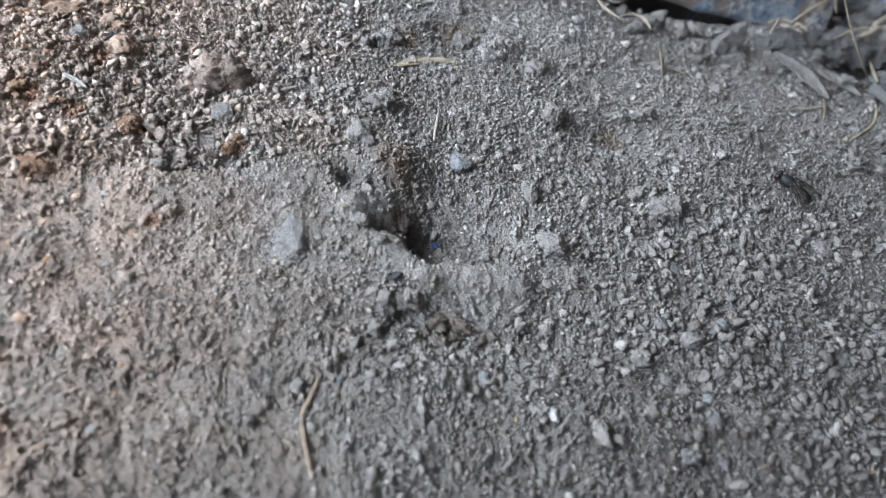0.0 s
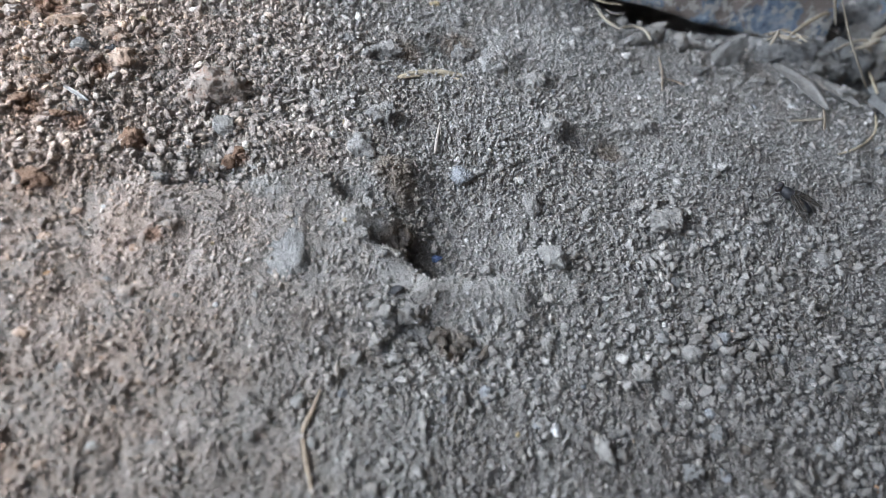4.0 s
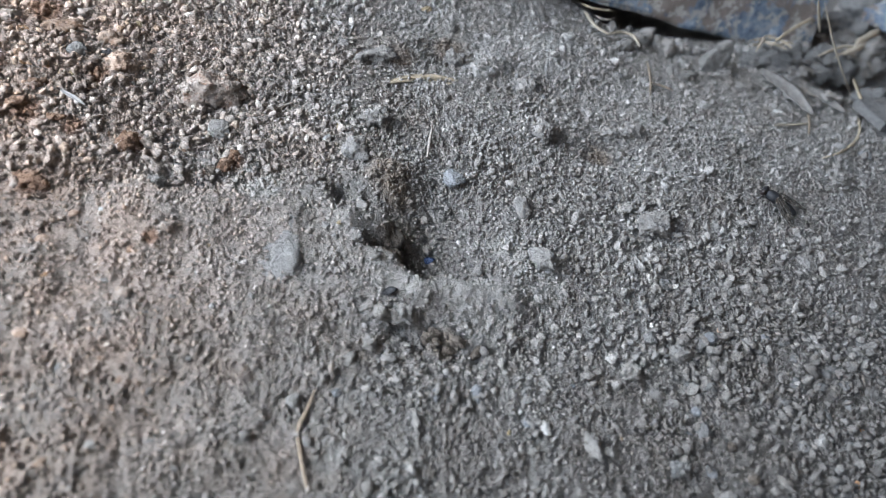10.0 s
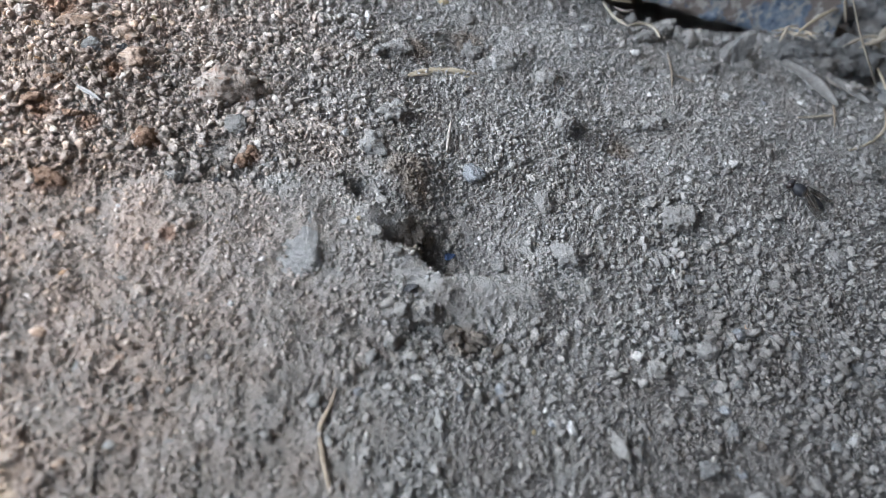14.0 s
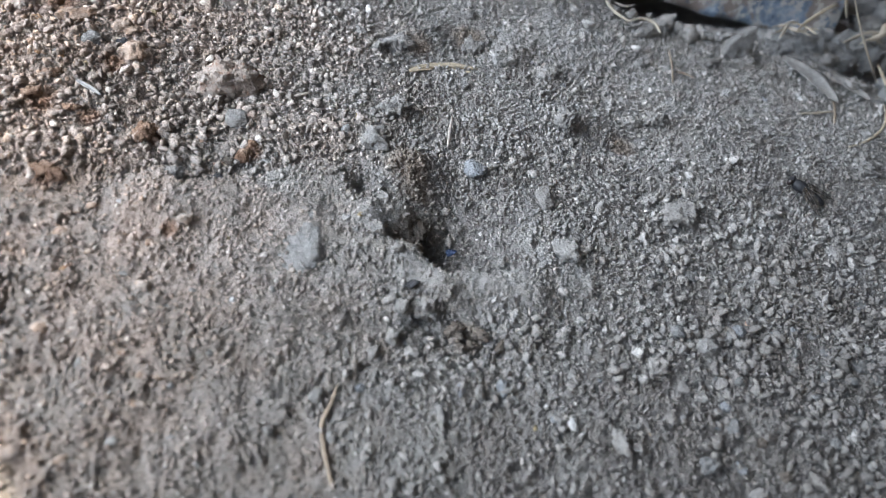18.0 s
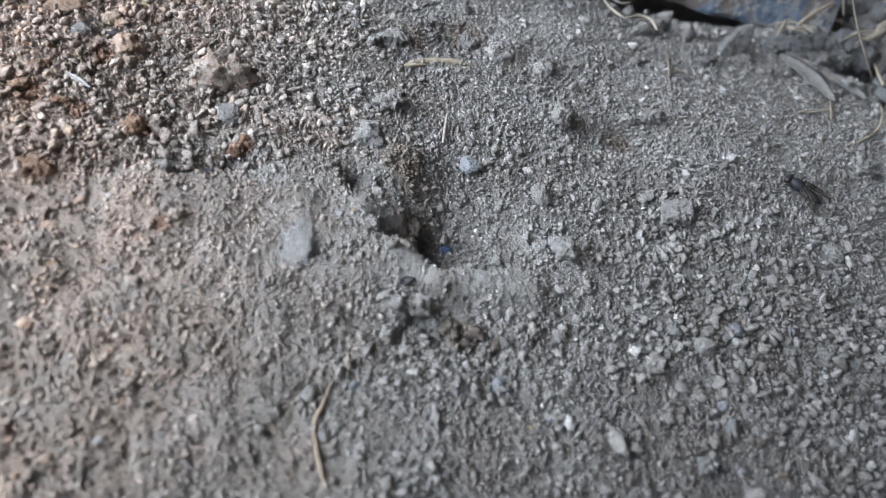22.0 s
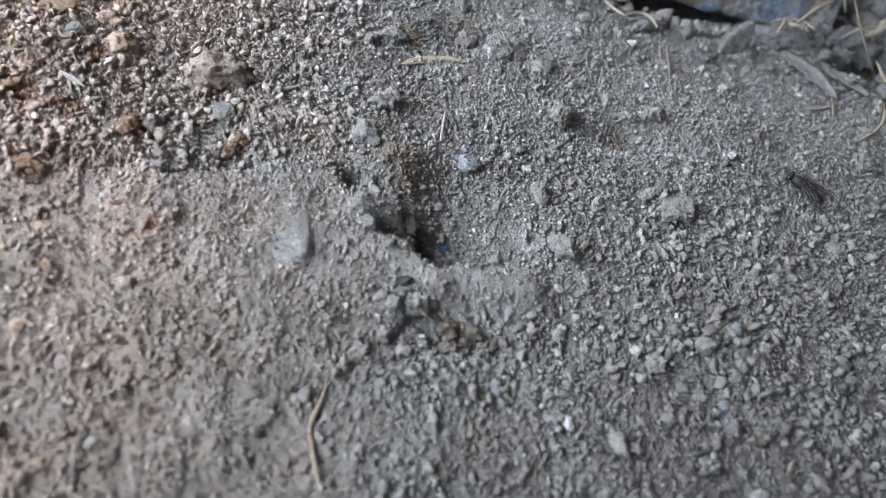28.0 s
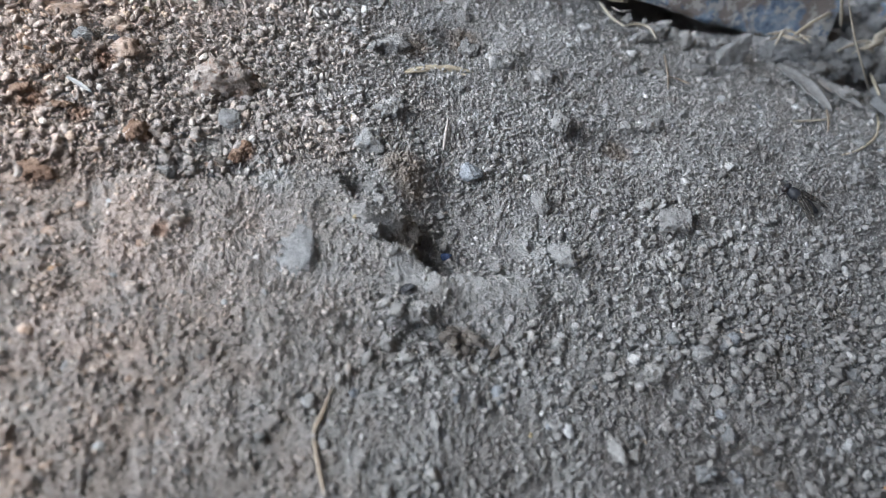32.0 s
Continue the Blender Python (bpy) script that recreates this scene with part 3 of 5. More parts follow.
def stone(kind, mat, x, y, wide, deep, high, turn, sink=0.26):
    """One stone that lies in the earth at x, y (mm). kind: pebble, clod, chip or grit."""
    level, angular, label = STONE_KINDS[kind]
    seed = len(STONES)
    rng = np.random.default_rng(1000 + seed)
    if wide > 3.2:
        level = min(4, level + 1)
    v, f = rough_stone(level, rng, angular, wide / 2, deep / 2, high / 2)
    amount, cell = {"clod": (0.28, 0.9), "chip": (0.04, 0.8), "grit": (0.05, 0.5)}.get(kind, (0.05, 0.8))
    off = Vector(rng.uniform(-50, 50, 3))
    swell = [crumbs(Vector(p), off, cell) for p in v]
    v *= 1 + amount * np.array(swell)[:, None] * min(1.0, 5.0 / wide)
    if wide > 4.5:
        v *= 1 + np.array([0.34 * noise.noise(Vector(p) / (0.3 * wide) + off) + 0.2 * noise.noise(Vector(p) / (0.13 * wide) - off) for p in v])[:, None]
    if kind == "clod":
        fine = 0.72
        # a clod is a core with crumbs caked all over it
        core, n = v, int(min(260, max(12, wide * deep * 2.6)) / fine ** 2)
        at = rng.choice(len(core), n)
        vs, fs, top = [core * 0.95], [f], len(core)
        for k in at:
            cv, cf = rough_stone(1, rng, 0.5)
            r = fine * rng.uniform(0.18, 0.62) * min(1.0, 0.45 + wide / 8) * max(1.0, wide / 11)
            vs.append(cv * r * rng.uniform(0.7, 1.2, 3) + core[k] * (0.95 - 0.75 * r / np.linalg.norm(core[k])))
            fs.append(cf + top)
            top += len(cv)
        v, f = np.concatenate(vs), np.concatenate(fs)
    name = "earth_clod" if kind == "clod" else "stone_chip" if kind == "chip" else "pebble"
    ob = link_mesh(name, v / 1000, f, mat, smooth=angular < 0.9)
    z = float(height(np.array([x]), np.array([y]))[0] * 0.4 + form(np.array([x]), np.array([y]))[0] * 0.6 + (0.8 if kind == "clod" else 0.45))
    tilt = rng.uniform(-12, 12, 2)
    ob.matrix_world = pose(x / 1000, y / 1000, (z + high * (0.5 - sink)) / 1000, tilt[0], tilt[1], turn)
    tone = TONES[mat.name]
    tagged(ob, label.format(tone), "clod" if "clod" in name else "stone", "crumbled clods" if "clod" in name else "loose stones on the earth")
    STONES[ob.name] = ob
    return ob


STONE_KINDS = {
    "pebble": (3, 0.35, "small rounded {} stone half sunk in dry earth"),
    "clod": (3, 0.5, "crumbly {} clod lying on dry earth"),
    "chip": (2, 0.95, "flat angular {} stone chip on dry earth"),
    "grit": (2, 0.6, "tiny {} grain of grit on the earth"),
}
TONES = {"grey_stone": "grey", "pale_stone": "pale grey", "blue_grey_stone": "blue-grey", "deep_blue_stone": "dark blue", "white_quartz": "white quartz",
         "red_brown_stone": "reddish brown", "orange_stone": "orange", "yellow_stone": "yellowish", "dark_stone": "dark grey", "dusted_stone": "dusty grey",
         "earth_clod": "grey-brown earth", "red_earth_clod": "reddish-brown earth", "grain": "grey-brown earth", "rust_brown_earth": "rust-brown earth",
         "slate_grey_stone": "slate-grey", "brown_earth_clod": "dark brown earth"}

stone("pebble", RED, -43.4, 100.2, 6.46, 3.55, 2.25, 18)
stone("pebble", RED, -43.6, 97.6, 2.66, 1.46, 0.88, 13)
stone("pebble", RED, -36.3, 99.2, 4.84, 3.52, 2.42, 0)
stone("pebble", GREY, -39.9, 95.6, 3.28, 3.43, 2.36, 25)
stone("pebble", DARK, -35.9, 96.4, 2.28, 1.62, 1.12, 1)
stone("pebble", RED, -33.6, 93.7, 4.74, 4.09, 2.82, 21)
stone("clod", CLODRED, -19.0, 90.3, 9.72, 6.79, 6.16, 2)
stone("chip", PALE, -16.4, 82.2, 3.95, 4.72, 1.98, 1, -0.15)
stone("chip", PALE, -14.0, 82.5, 1.44, 2.35, 0.72, 1)
stone("pebble", ORANGE, -46.3, 90.8, 1.57, 1.34, 0.92, 16)
stone("pebble", PALE, -44.2, 91.6, 1.69, 1.76, 1.21, 10)
stone("pebble", ORANGE, -43.4, 90.3, 1.58, 1.24, 0.85, 14)
stone("chip", YELLOW, -42.8, 95.0, 1.01, 1.96, 0.51, 7)
stone("grit", YELLOW, -43.2, 97.3, 1.02, 1.07, 0.74, 16)
stone("pebble", YELLOW, -32.6, 104.9, 1.85, 1.71, 1.18, 34)
stone("chip", RED, -24.1, 108.5, 1.51, 3.98, 0.75, 14)
stone("pebble", RED, -26.9, 112.1, 1.63, 1.49, 1.02, 6)
stone("clod", RUSTY, -43.4, 86.7, 3.49, 1.92, 1.54, 8)
stone("clod", RUSTY, -45.4, 82.2, 3.78, 2.08, 1.84, 11)
stone("clod", RUSTY, -39.9, 80.6, 3.22, 1.77, 1.34, 1)
stone("clod", RUSTY, -28.8, 77.6, 3.45, 2.98, 2.71, 49)
stone("clod", CLODRED, -26.2, 78.3, 3.09, 2.26, 2.05, 4)
stone("pebble", GREY, -22.8, 78.8, 1.56, 1.27, 0.88, 14)
stone("pebble", RED, -20.7, 78.6, 1.92, 1.64, 1.13, 1)
stone("pebble", ORANGE, -49.1, 98.5, 1.83, 1.49, 1.03, 11)
stone("pebble", RED, -48.0, 92.9, 2.38, 2.07, 1.43, 14)
stone("pebble", RED, -46.6, 95.8, 1.82, 1.69, 1.16, 34)
stone("clod", CLODRED, -51.5, 100.9, 3.48, 2.71, 2.46, 14)
stone("clod", CLODRED, -40.9, 104.7, 2.89, 2.11, 1.92, 14)
stone("pebble", PALE, -27.3, 103.7, 1.76, 1.22, 0.84, 0)
stone("pebble", RED, -29.1, 98.8, 1.71, 1.39, 0.96, 11)
stone("pebble", PALE, -30.9, 90.4, 1.45, 1.14, 0.78, 0)
stone("pebble", RED, -35.8, 88.6, 1.42, 1.30, 0.89, 28)
stone("pebble", YELLOW, -39.4, 90.1, 1.60, 1.30, 0.89, 7)
stone("pebble", GREY, -33.7, 84.5, 1.40, 1.10, 0.75, 3)
stone("pebble", GREY, 2.4, 110.5, 2.88, 2.67, 1.84, 15)
stone("pebble", YELLOW, 19.2, 128.7, 2.62, 2.24, 1.55, 43)
stone("clod", CLOD, 23.9, 122.3, 3.42, 2.56, 2.33, 5)
stone("clod", CLOD, 9.3, 108.4, 5.53, 4.21, 3.82, 12)
stone("clod", CLOD, 5.7, 106.4, 3.31, 2.53, 2.30, 11)
stone("clod", CLOD, 24.2, 113.4, 4.57, 3.70, 3.36, 2)
stone("pebble", PALE, 30.3, 109.4, 5.55, 3.13, 2.16, 25, 0.1)
stone("grit", WHITE, 35.1, 131.5, 0.8, 0.7, 0.6, 4)
stone("grit", WHITE, 46.5, 122.3, 1.08, 1.00, 0.69, 5)
stone("grit", WHITE, -2.0, 94.5, 0.88, 0.92, 0.63, 13)
stone("grit", WHITE, 1.0, 89.2, 0.86, 0.90, 0.62, 8)
stone("grit", WHITE, 20.1, 91.4, 0.90, 0.84, 0.58, 8)
stone("grit", WHITE, -2.2, 83.9, 0.83, 0.87, 0.60, 4)
stone("pebble", WHITE, 0.7, 83.8, 1.67, 1.75, 1.20, 30, -0.1)
stone("pebble", YELLOW, 2.6, 86.9, 1.13, 1.82, 0.82, 15, -0.1)
stone("chip", BLUE, 41.9, 105.3, 2.00, 2.27, 1.00, 21)
stone("chip", BLUE, 34.3, 98.5, 1.70, 2.77, 0.85, 14)
stone("clod", CLOD, 40.2, 93.4, 4.98, 6.12, 4.40, 6, 0.18)
stone("pebble", GREY, 5.1, 81.1, 5.19, 4.45, 3.6, -25, 0.1)
stone("pebble", GREY, 22.8, 84.3, 2.53, 1.93, 1.33, 15)
stone("clod", CLOD, 9.0, 90.2, 5.95, 4.08, 3.70, 9)
stone("clod", CLOD, 38.0, 108.0, 7.55, 4.15, 1.78, 12)
stone("pebble", BLUE, 22.2, 78.5, 3.78, 3.95, 2.72, 32, 0.1)
stone("clod", CLOD, 33.5, 73.9, 3.16, 5.04, 2.79, 11)
stone("chip", BLUE, 36.6, 72.7, 1.49, 2.44, 0.75, 11)
stone("grit", BLUE, 28.1, 68.1, 0.90, 0.94, 0.65, 7)
stone("pebble", GREY, 35.8, 63.0, 4.9, 4.3, 3.6, 4, 0.0)
stone("chip", DEEPBLUE, 18.4, 64.3, 1.9, 1.4, 0.9, 20, -0.4)
stone("pebble", GREY, 11.9, 83.1, 1.90, 1.59, 1.09, 2)
stone("pebble", CLOD, 3.4, 94.7, 1.98, 1.65, 1.14, 11)
stone("pebble", GREY, 0.7, 104.1, 1.85, 1.51, 1.04, 10)
stone("clod", RUSTY, -14.4, 75.7, 2.93, 2.47, 2.24, 16)
stone("clod", BROWNCLOD, -16.2, 75.0, 2.13, 1.70, 1.54, 13)
stone("clod", RUSTY, -13.3, 77.8, 2.76, 1.54, 1.39, 3)
stone("pebble", DARK, -17.6, 72.0, 2.04, 1.42, 0.98, 6)
stone("chip", PALE, -11.0, 75.9, 1.92, 3.57, 0.96, 13)
stone("pebble", PALE, -7.8, 76.4, 1.93, 1.56, 1.08, 6)
stone("pebble", RED, -13.7, 75.7, 1.74, 1.45, 1.00, 11)
stone("chip", GREY, -12.2, 74.3, 1.74, 2.43, 0.87, 50)
stone("pebble", GREY, -9.5, 77.0, 1.23, 1.29, 0.89, 15)
stone("clod", CLODRED, -17.3, 73.9, 2.31, 1.69, 1.53, 16)
stone("clod", CLOD, -23.4, 70.1, 3.34, 2.35, 2.13, 12, 0.05)
stone("clod", CLODRED, -20.0, 61.4, 2.27, 1.70, 1.54, 23)
stone("grit", WHITE, -29.3, 64.4, 1.25, 1.15, 0.79, 2)
stone("grit", YELLOW, -14.3, 59.5, 0.93, 0.98, 0.67, 11)
stone("grit", WHITE, -15.1, 58.4, 0.93, 0.81, 0.56, 14)
stone("grit", PALE, -15.0, 55.4, 0.92, 0.96, 0.66, 6)
stone("pebble", RED, -24.2, 58.0, 1.37, 1.11, 0.77, 9)
stone("pebble", RED, -26.9, 63.6, 1.40, 0.98, 0.67, 8)
stone("pebble", RED, -32.9, 63.8, 1.72, 1.30, 0.90, 15)
stone("pebble", RED, -35.7, 59.2, 1.96, 1.58, 1.09, 5)
stone("pebble", ORANGE, -33.8, 53.8, 1.61, 1.23, 0.85, 26)
stone("pebble", RED, -34.5, 45.3, 2.51, 1.75, 1.20, 10)
stone("clod", RUSTY, -39.7, 68.4, 5.66, 3.11, 1.56, -1)
stone("clod", CLODRED, -41.3, 67.5, 2.11, 1.88, 1.71, 10)
stone("chip", RED, -29.1, 48.2, 2.15, 1.30, 0.57, 25)
stone("clod", CLODRED, -23.9, 51.7, 2.32, 1.61, 1.46, 15)
stone("clod", CLODRED, -36.7, 61.1, 1.71, 1.33, 1.21, 5)
stone("pebble", RED, -31.5, 56.6, 1.80, 1.25, 0.86, 16)
stone("pebble", PALE, -26.6, 53.6, 1.34, 1.09, 0.75, 3)
stone("pebble", PALE, -20.8, 49.2, 1.32, 0.92, 0.63, 13)
stone("pebble", PALE, -17.8, 51.8, 1.05, 0.94, 0.65, 3)
stone("pebble", PALE, -29.4, 41.0, 1.78, 1.15, 0.79, 26)
stone("pebble", RED, -24.6, 42.9, 1.54, 1.03, 0.71, 21)
stone("pebble", RED, -22.0, 40.1, 1.39, 1.02, 0.70, 14)
stone("pebble", PALE, -27.8, 35.7, 1.72, 1.11, 0.76, 43)
stone("pebble", RED, -22.1, 36.2, 1.62, 1.27, 0.88, 2)
stone("pebble", PALE, -18.5, 39.0, 1.39, 1.02, 0.70, 8)
stone("pebble", GREY, -14.3, 43.4, 1.29, 1.05, 0.72, 4)
stone("pebble", PALE, -23.5, 31.7, 1.83, 1.37, 0.94, 28)
stone("pebble", PALE, -17.0, 32.8, 1.61, 1.12, 0.77, 34)
stone("pebble", RED, -28.3, 29.5, 1.91, 1.46, 1.01, 12)
stone("pebble", GREY, -13.9, 29.6, 1.46, 1.11, 0.76, 14)
stone("clod", CLOD, -6.1, 33.6, 2.01, 1.35, 1.23, 4)
stone("grit", WHITE, -12.6, 50.8, 0.90, 0.94, 0.65, 7)
stone("grit", PALE, -7.6, 52.5, 1.07, 0.96, 0.66, 1)
stone("chip", PALE, 1.7, 64.7, 1.65, 1.68, 0.74, 30)
stone("grit", YELLOW, 3.6, 64.6, 1.16, 1.04, 0.71, 3)
stone("pebble", PALE, 3.0, 62.8, 1.14, 1.03, 0.71, 5)
stone("clod", BROWNCLOD, 12.4, 65.2, 4.6, 3.2, 4.0, -26, 0.34)
stone("clod", CLOD, 6.2, 62.6, 2.4, 2.4, 2.4, 20, 0.2)
stone("clod", CLOD, 6.7, 66.6, 2.45, 1.84, 1.67, 8)
stone("clod", CLOD, 6.8, 62.5, 2.21, 1.79, 1.63, 7)
stone("clod", CLOD, 9.0, 59.3, 2.37, 1.78, 1.61, 11)
stone("pebble", PALE, 12.5, 52.9, 1.61, 1.52, 1.05, 34)
stone("pebble", PALE, 13.8, 52.4, 1.78, 1.69, 1.16, -5)
stone("clod", CLOD, 13.8, 51.6, 4.6, 3.6, 3.4, 10, 0.2)
stone("clod", BROWNCLOD, 17.6, 49.4, 3.4, 2.6, 2.4, 33)
stone("clod", BROWNCLOD, 21.4, 48.6, 3.0, 2.4, 2.2, -12)
stone("clod", BROWNCLOD, 24.4, 47.4, 2.6, 2.1, 1.9, 20)
stone("clod", CLOD, 10.2, 51.2, 3.0, 2.3, 2.2, 40)
stone("clod", DARK, 11.4, 54.5, 2.53, 1.39, 1.12, 16)
stone("clod", CLOD, 8.9, 47.0, 3.13, 2.20, 2.00, 10)
stone("clod", CLOD, 6.3, 44.5, 2.55, 1.98, 1.80, 22)
stone("clod", CLOD, 11.7, 45.1, 2.25, 1.69, 1.53, 8)
stone("clod", BROWNCLOD, 18.2, 48.6, 2.52, 1.93, 1.75, 11)
stone("clod", BROWNCLOD, 20.5, 47.7, 2.32, 1.91, 1.74, 11)
stone("grit", GREY, 26.1, 53.6, 0.98, 0.86, 0.59, 0)
stone("pebble", GREY, 28.8, 53.5, 1.32, 1.03, 0.71, 1)
stone("clod", CLOD, 27.8, 49.5, 1.82, 1.59, 1.45, 2)
stone("clod", CLOD, 25.4, 47.3, 1.79, 1.57, 1.43, 3)
stone("chip", PALE, 15.6, 43.1, 1.68, 1.30, 0.57, 3, -0.1)
stone("chip", BLUE, 18.2, 40.2, 1.50, 3.11, 0.75, 1)
stone("pebble", BLUE, 23.9, 40.6, 1.99, 2.69, 1.43, 3, 0.12)
stone("clod", CLOD, 15.4, 36.0, 1.64, 3.78, 1.45, 10)
stone("pebble", PALE, -0.8, 38.5, 1.87, 2.05, 1.35, 44, 0.08)
stone("pebble", PALE, 1.5, 33.5, 1.40, 1.65, 1.01, 6)
stone("pebble", BLUE, 4.9, 39.9, 1.47, 1.23, 0.85, 6, 0.1)
stone("grit", PALE, 6.0, 36.4, 1.01, 1.05, 0.73, 7)
stone("pebble", WHITE, 33.0, 35.9, 1.66, 2.94, 1.20, 11, 0)
stone("pebble", BLUE, 30.8, 36.8, 1.67, 1.42, 0.98, 13)
stone("pebble", GREY, 31.5, 42.6, 1.57, 1.48, 1.02, 15)
stone("pebble", YELLOW, 28.0, 35.4, 1.20, 1.09, 0.75, 6)
stone("grit", PALE, 26.1, 35.9, 0.90, 1.34, 0.65, 11)
stone("pebble", PALE, 25.8, 42.2, 1.09, 1.14, 0.78, 5)
stone("pebble", GREY, 28.6, 41.4, 1.24, 0.97, 0.67, 13)
stone("pebble", GREY, 22.8, 44.6, 1.42, 1.32, 0.91, 4)
stone("pebble", GREY, 34.5, 43.8, 1.27, 1.33, 0.92, 14)
stone("pebble", GREY, 37.2, 47.0, 1.63, 1.53, 1.06, 8)
stone("pebble", BLUE, 38.1, 42.7, 1.27, 1.16, 0.80, 12)
stone("pebble", DIM, 38.3, 36.8, 1.38, 1.12, 0.77, 9)
stone("clod", CLOD, 57.1, 72.7, 6.54, 5.31, 4.6, -5, 0.16)
stone("chip", GREY, 69.7, 73.6, 3.74, 2.68, 1.18, 18)
stone("chip", GREY, 64.4, 66.4, 1.89, 1.92, 0.85, 31)
stone("chip", GREY, 52.6, 64.7, 3.32, 3.34, 1.47, 41)
stone("grit", WHITE, 64.4, 68.0, 0.95, 0.79, 0.55, 8)
stone("chip", GREY, 86.0, 68.4, 4.14, 4.02, 1.78, 38)
stone("chip", DIM, 86.5, 58.3, 3.75, 2.76, 1.22, 38)
stone("clod", CLOD, 103.4, 92.4, 5.69, 4.28, 3.89, 0, 0.16)
stone("chip", GREY, 104.2, 81.3, 3.25, 2.45, 1.08, 9)
stone("chip", PALE, 74.1, 94.2, 1.32, 4.12, 0.66, 8)
stone("chip", PALE, 96.8, 97.5, 2.78, 2.63, 1.16, 50)
stone("clod", CLOD, 52.9, 76.5, 3.30, 1.82, 1.56, 12)
stone("grit", DARK, 51.7, 81.7, 1.61, 1.26, 0.87, 8)
stone("clod", CLOD, 59.3, 97.8, 5.45, 4.10, 3.72, 19)
stone("clod", CLOD, 54.6, 97.3, 3.69, 2.87, 2.61, 8)
stone("pebble", DIM, 56.5, 61.3, 3.10, 2.47, 1.70, 10)
stone("chip", GREY, 66.9, 62.4, 2.41, 1.26, 0.56, 9)
stone("chip", YELLOW, 72.3, 63.8, 1.69, 1.28, 0.56, 9)
stone("chip", GREY, 69.1, 61.9, 2.41, 1.47, 0.65, 21)
stone("pebble", DIM, 51.8, 51.1, 2.48, 2.60, 1.79, 3, 0.08)
stone("pebble", GREY, 56.2, 48.5, 4.08, 3.38, 2.33, 26, 0.08)
stone("pebble", DIM, 59.8, 50.9, 2.60, 2.53, 1.75, 12)
stone("pebble", BLUE, 61.8, 51.4, 2.79, 2.55, 1.76, 35)
stone("pebble", GREY, 50.7, 41.8, 2.11, 2.63, 1.52, 5)
stone("pebble", GREY, 52.6, 40.6, 1.61, 2.33, 1.16, 7)
stone("pebble", BLUE, 56.4, 39.6, 1.61, 1.69, 1.16, 4)
stone("pebble", DIM, 47.4, 37.3, 1.72, 1.80, 1.24, 1)
stone("pebble", DIM, 49.3, 37.5, 1.57, 1.48, 1.02, 0)
stone("clod", DIM, 56.6, 36.2, 2.66, 3.06, 2.35, 4)
stone("pebble", BROWNCLOD, 60.2, 34.2, 2.03, 1.96, 1.35, 14)
stone("pebble", PALE, 74.5, 35.3, 2.50, 2.36, 1.63, 23, 0.02)
stone("pebble", BLUE, 54.8, 36.7, 1.42, 1.32, 0.91, 11)
stone("pebble", DIM, 60.3, 39.2, 1.29, 1.18, 0.81, 4)
stone("pebble", GREY, 62.4, 39.7, 0.97, 1.02, 0.70, 1)
stone("pebble", DIM, 63.3, 38.0, 1.29, 1.18, 0.81, 3)
stone("chip", DIM, 74.9, 44.1, 3.08, 4.17, 1.54, 11)
stone("pebble", DIM, 81.3, 46.7, 4.02, 2.74, 1.89, 18)
stone("pebble", DIM, 78.6, 44.4, 2.92, 2.15, 1.48, 9)
stone("pebble", DIM, 82.4, 44.5, 2.94, 2.17, 1.49, 17)
stone("pebble", GREY, 72.8, 45.8, 2.24, 1.62, 1.11, 4)
stone("chip", GREY, 71.1, 46.0, 2.06, 1.56, 0.69, 8)
stone("pebble", DIM, 70.4, 48.8, 2.61, 2.00, 1.38, 15)
stone("pebble", BLUE, 67.9, 51.5, 2.28, 1.84, 1.27, 3)
stone("pebble", BLUE, 71.5, 52.2, 1.95, 1.67, 1.15, 12)
stone("pebble", DIM, 74.9, 51.9, 2.31, 1.49, 1.03, 4)
stone("pebble", DIM, 75.8, 49.1, 1.93, 1.65, 1.14, 23)
stone("pebble", DIM, 71.4, 41.4, 3.34, 2.27, 1.56, 5)
stone("pebble", DIM, 77.5, 39.4, 2.17, 1.92, 1.32, 1)
stone("pebble", DIM, 78.4, 37.3, 1.98, 1.89, 1.30, 15)
stone("pebble", DIM, 82.0, 41.3, 2.04, 2.13, 1.47, 6)
stone("pebble", DIM, 89.5, 52.2, 2.92, 2.10, 1.44, 3)
stone("pebble", DIM, 91.7, 55.0, 2.79, 1.75, 1.20, 0)
stone("pebble", RED, 64.2, 53.3, 1.23, 1.29, 0.89, 1)
stone("pebble", GREY, 74.5, 56.9, 3.10, 1.72, 1.18, -7)
stone("pebble", DIM, 70.4, 54.7, 2.15, 1.31, 0.90, 7)
stone("chip", GREY, 66.7, 56.6, 1.98, 1.22, 0.54, 10)
stone("pebble", DIM, 61.2, 58.1, 2.16, 1.70, 1.17, 16)
stone("pebble", GREY, 56.9, 55.9, 1.59, 1.29, 0.89, 14)
stone("pebble", DIM, 50.9, 59.5, 1.61, 1.49, 1.03, 4)
stone("pebble", GREY, 47.6, 52.3, 1.54, 1.43, 0.98, 10)
stone("pebble", GREY, 44.8, 47.3, 1.32, 1.21, 0.83, 15)
stone("chip", GREY, 44.0, 46.4, 1.48, 1.30, 0.57, 2)
stone("pebble", DIM, 56.3, 43.5, 1.98, 1.55, 1.07, 14)
stone("clod", DIM, 59.4, 43.2, 2.60, 1.99, 1.80, 6)
stone("clod", CLOD, 46.9, 45.1, 3.68, 3.05, 2.77, 13)
stone("clod", CLOD, 44.5, 42.6, 1.98, 1.75, 1.59, 5)
stone("clod", CLOD, 39.3, 33.4, 2.53, 4.26, 2.24, 10)
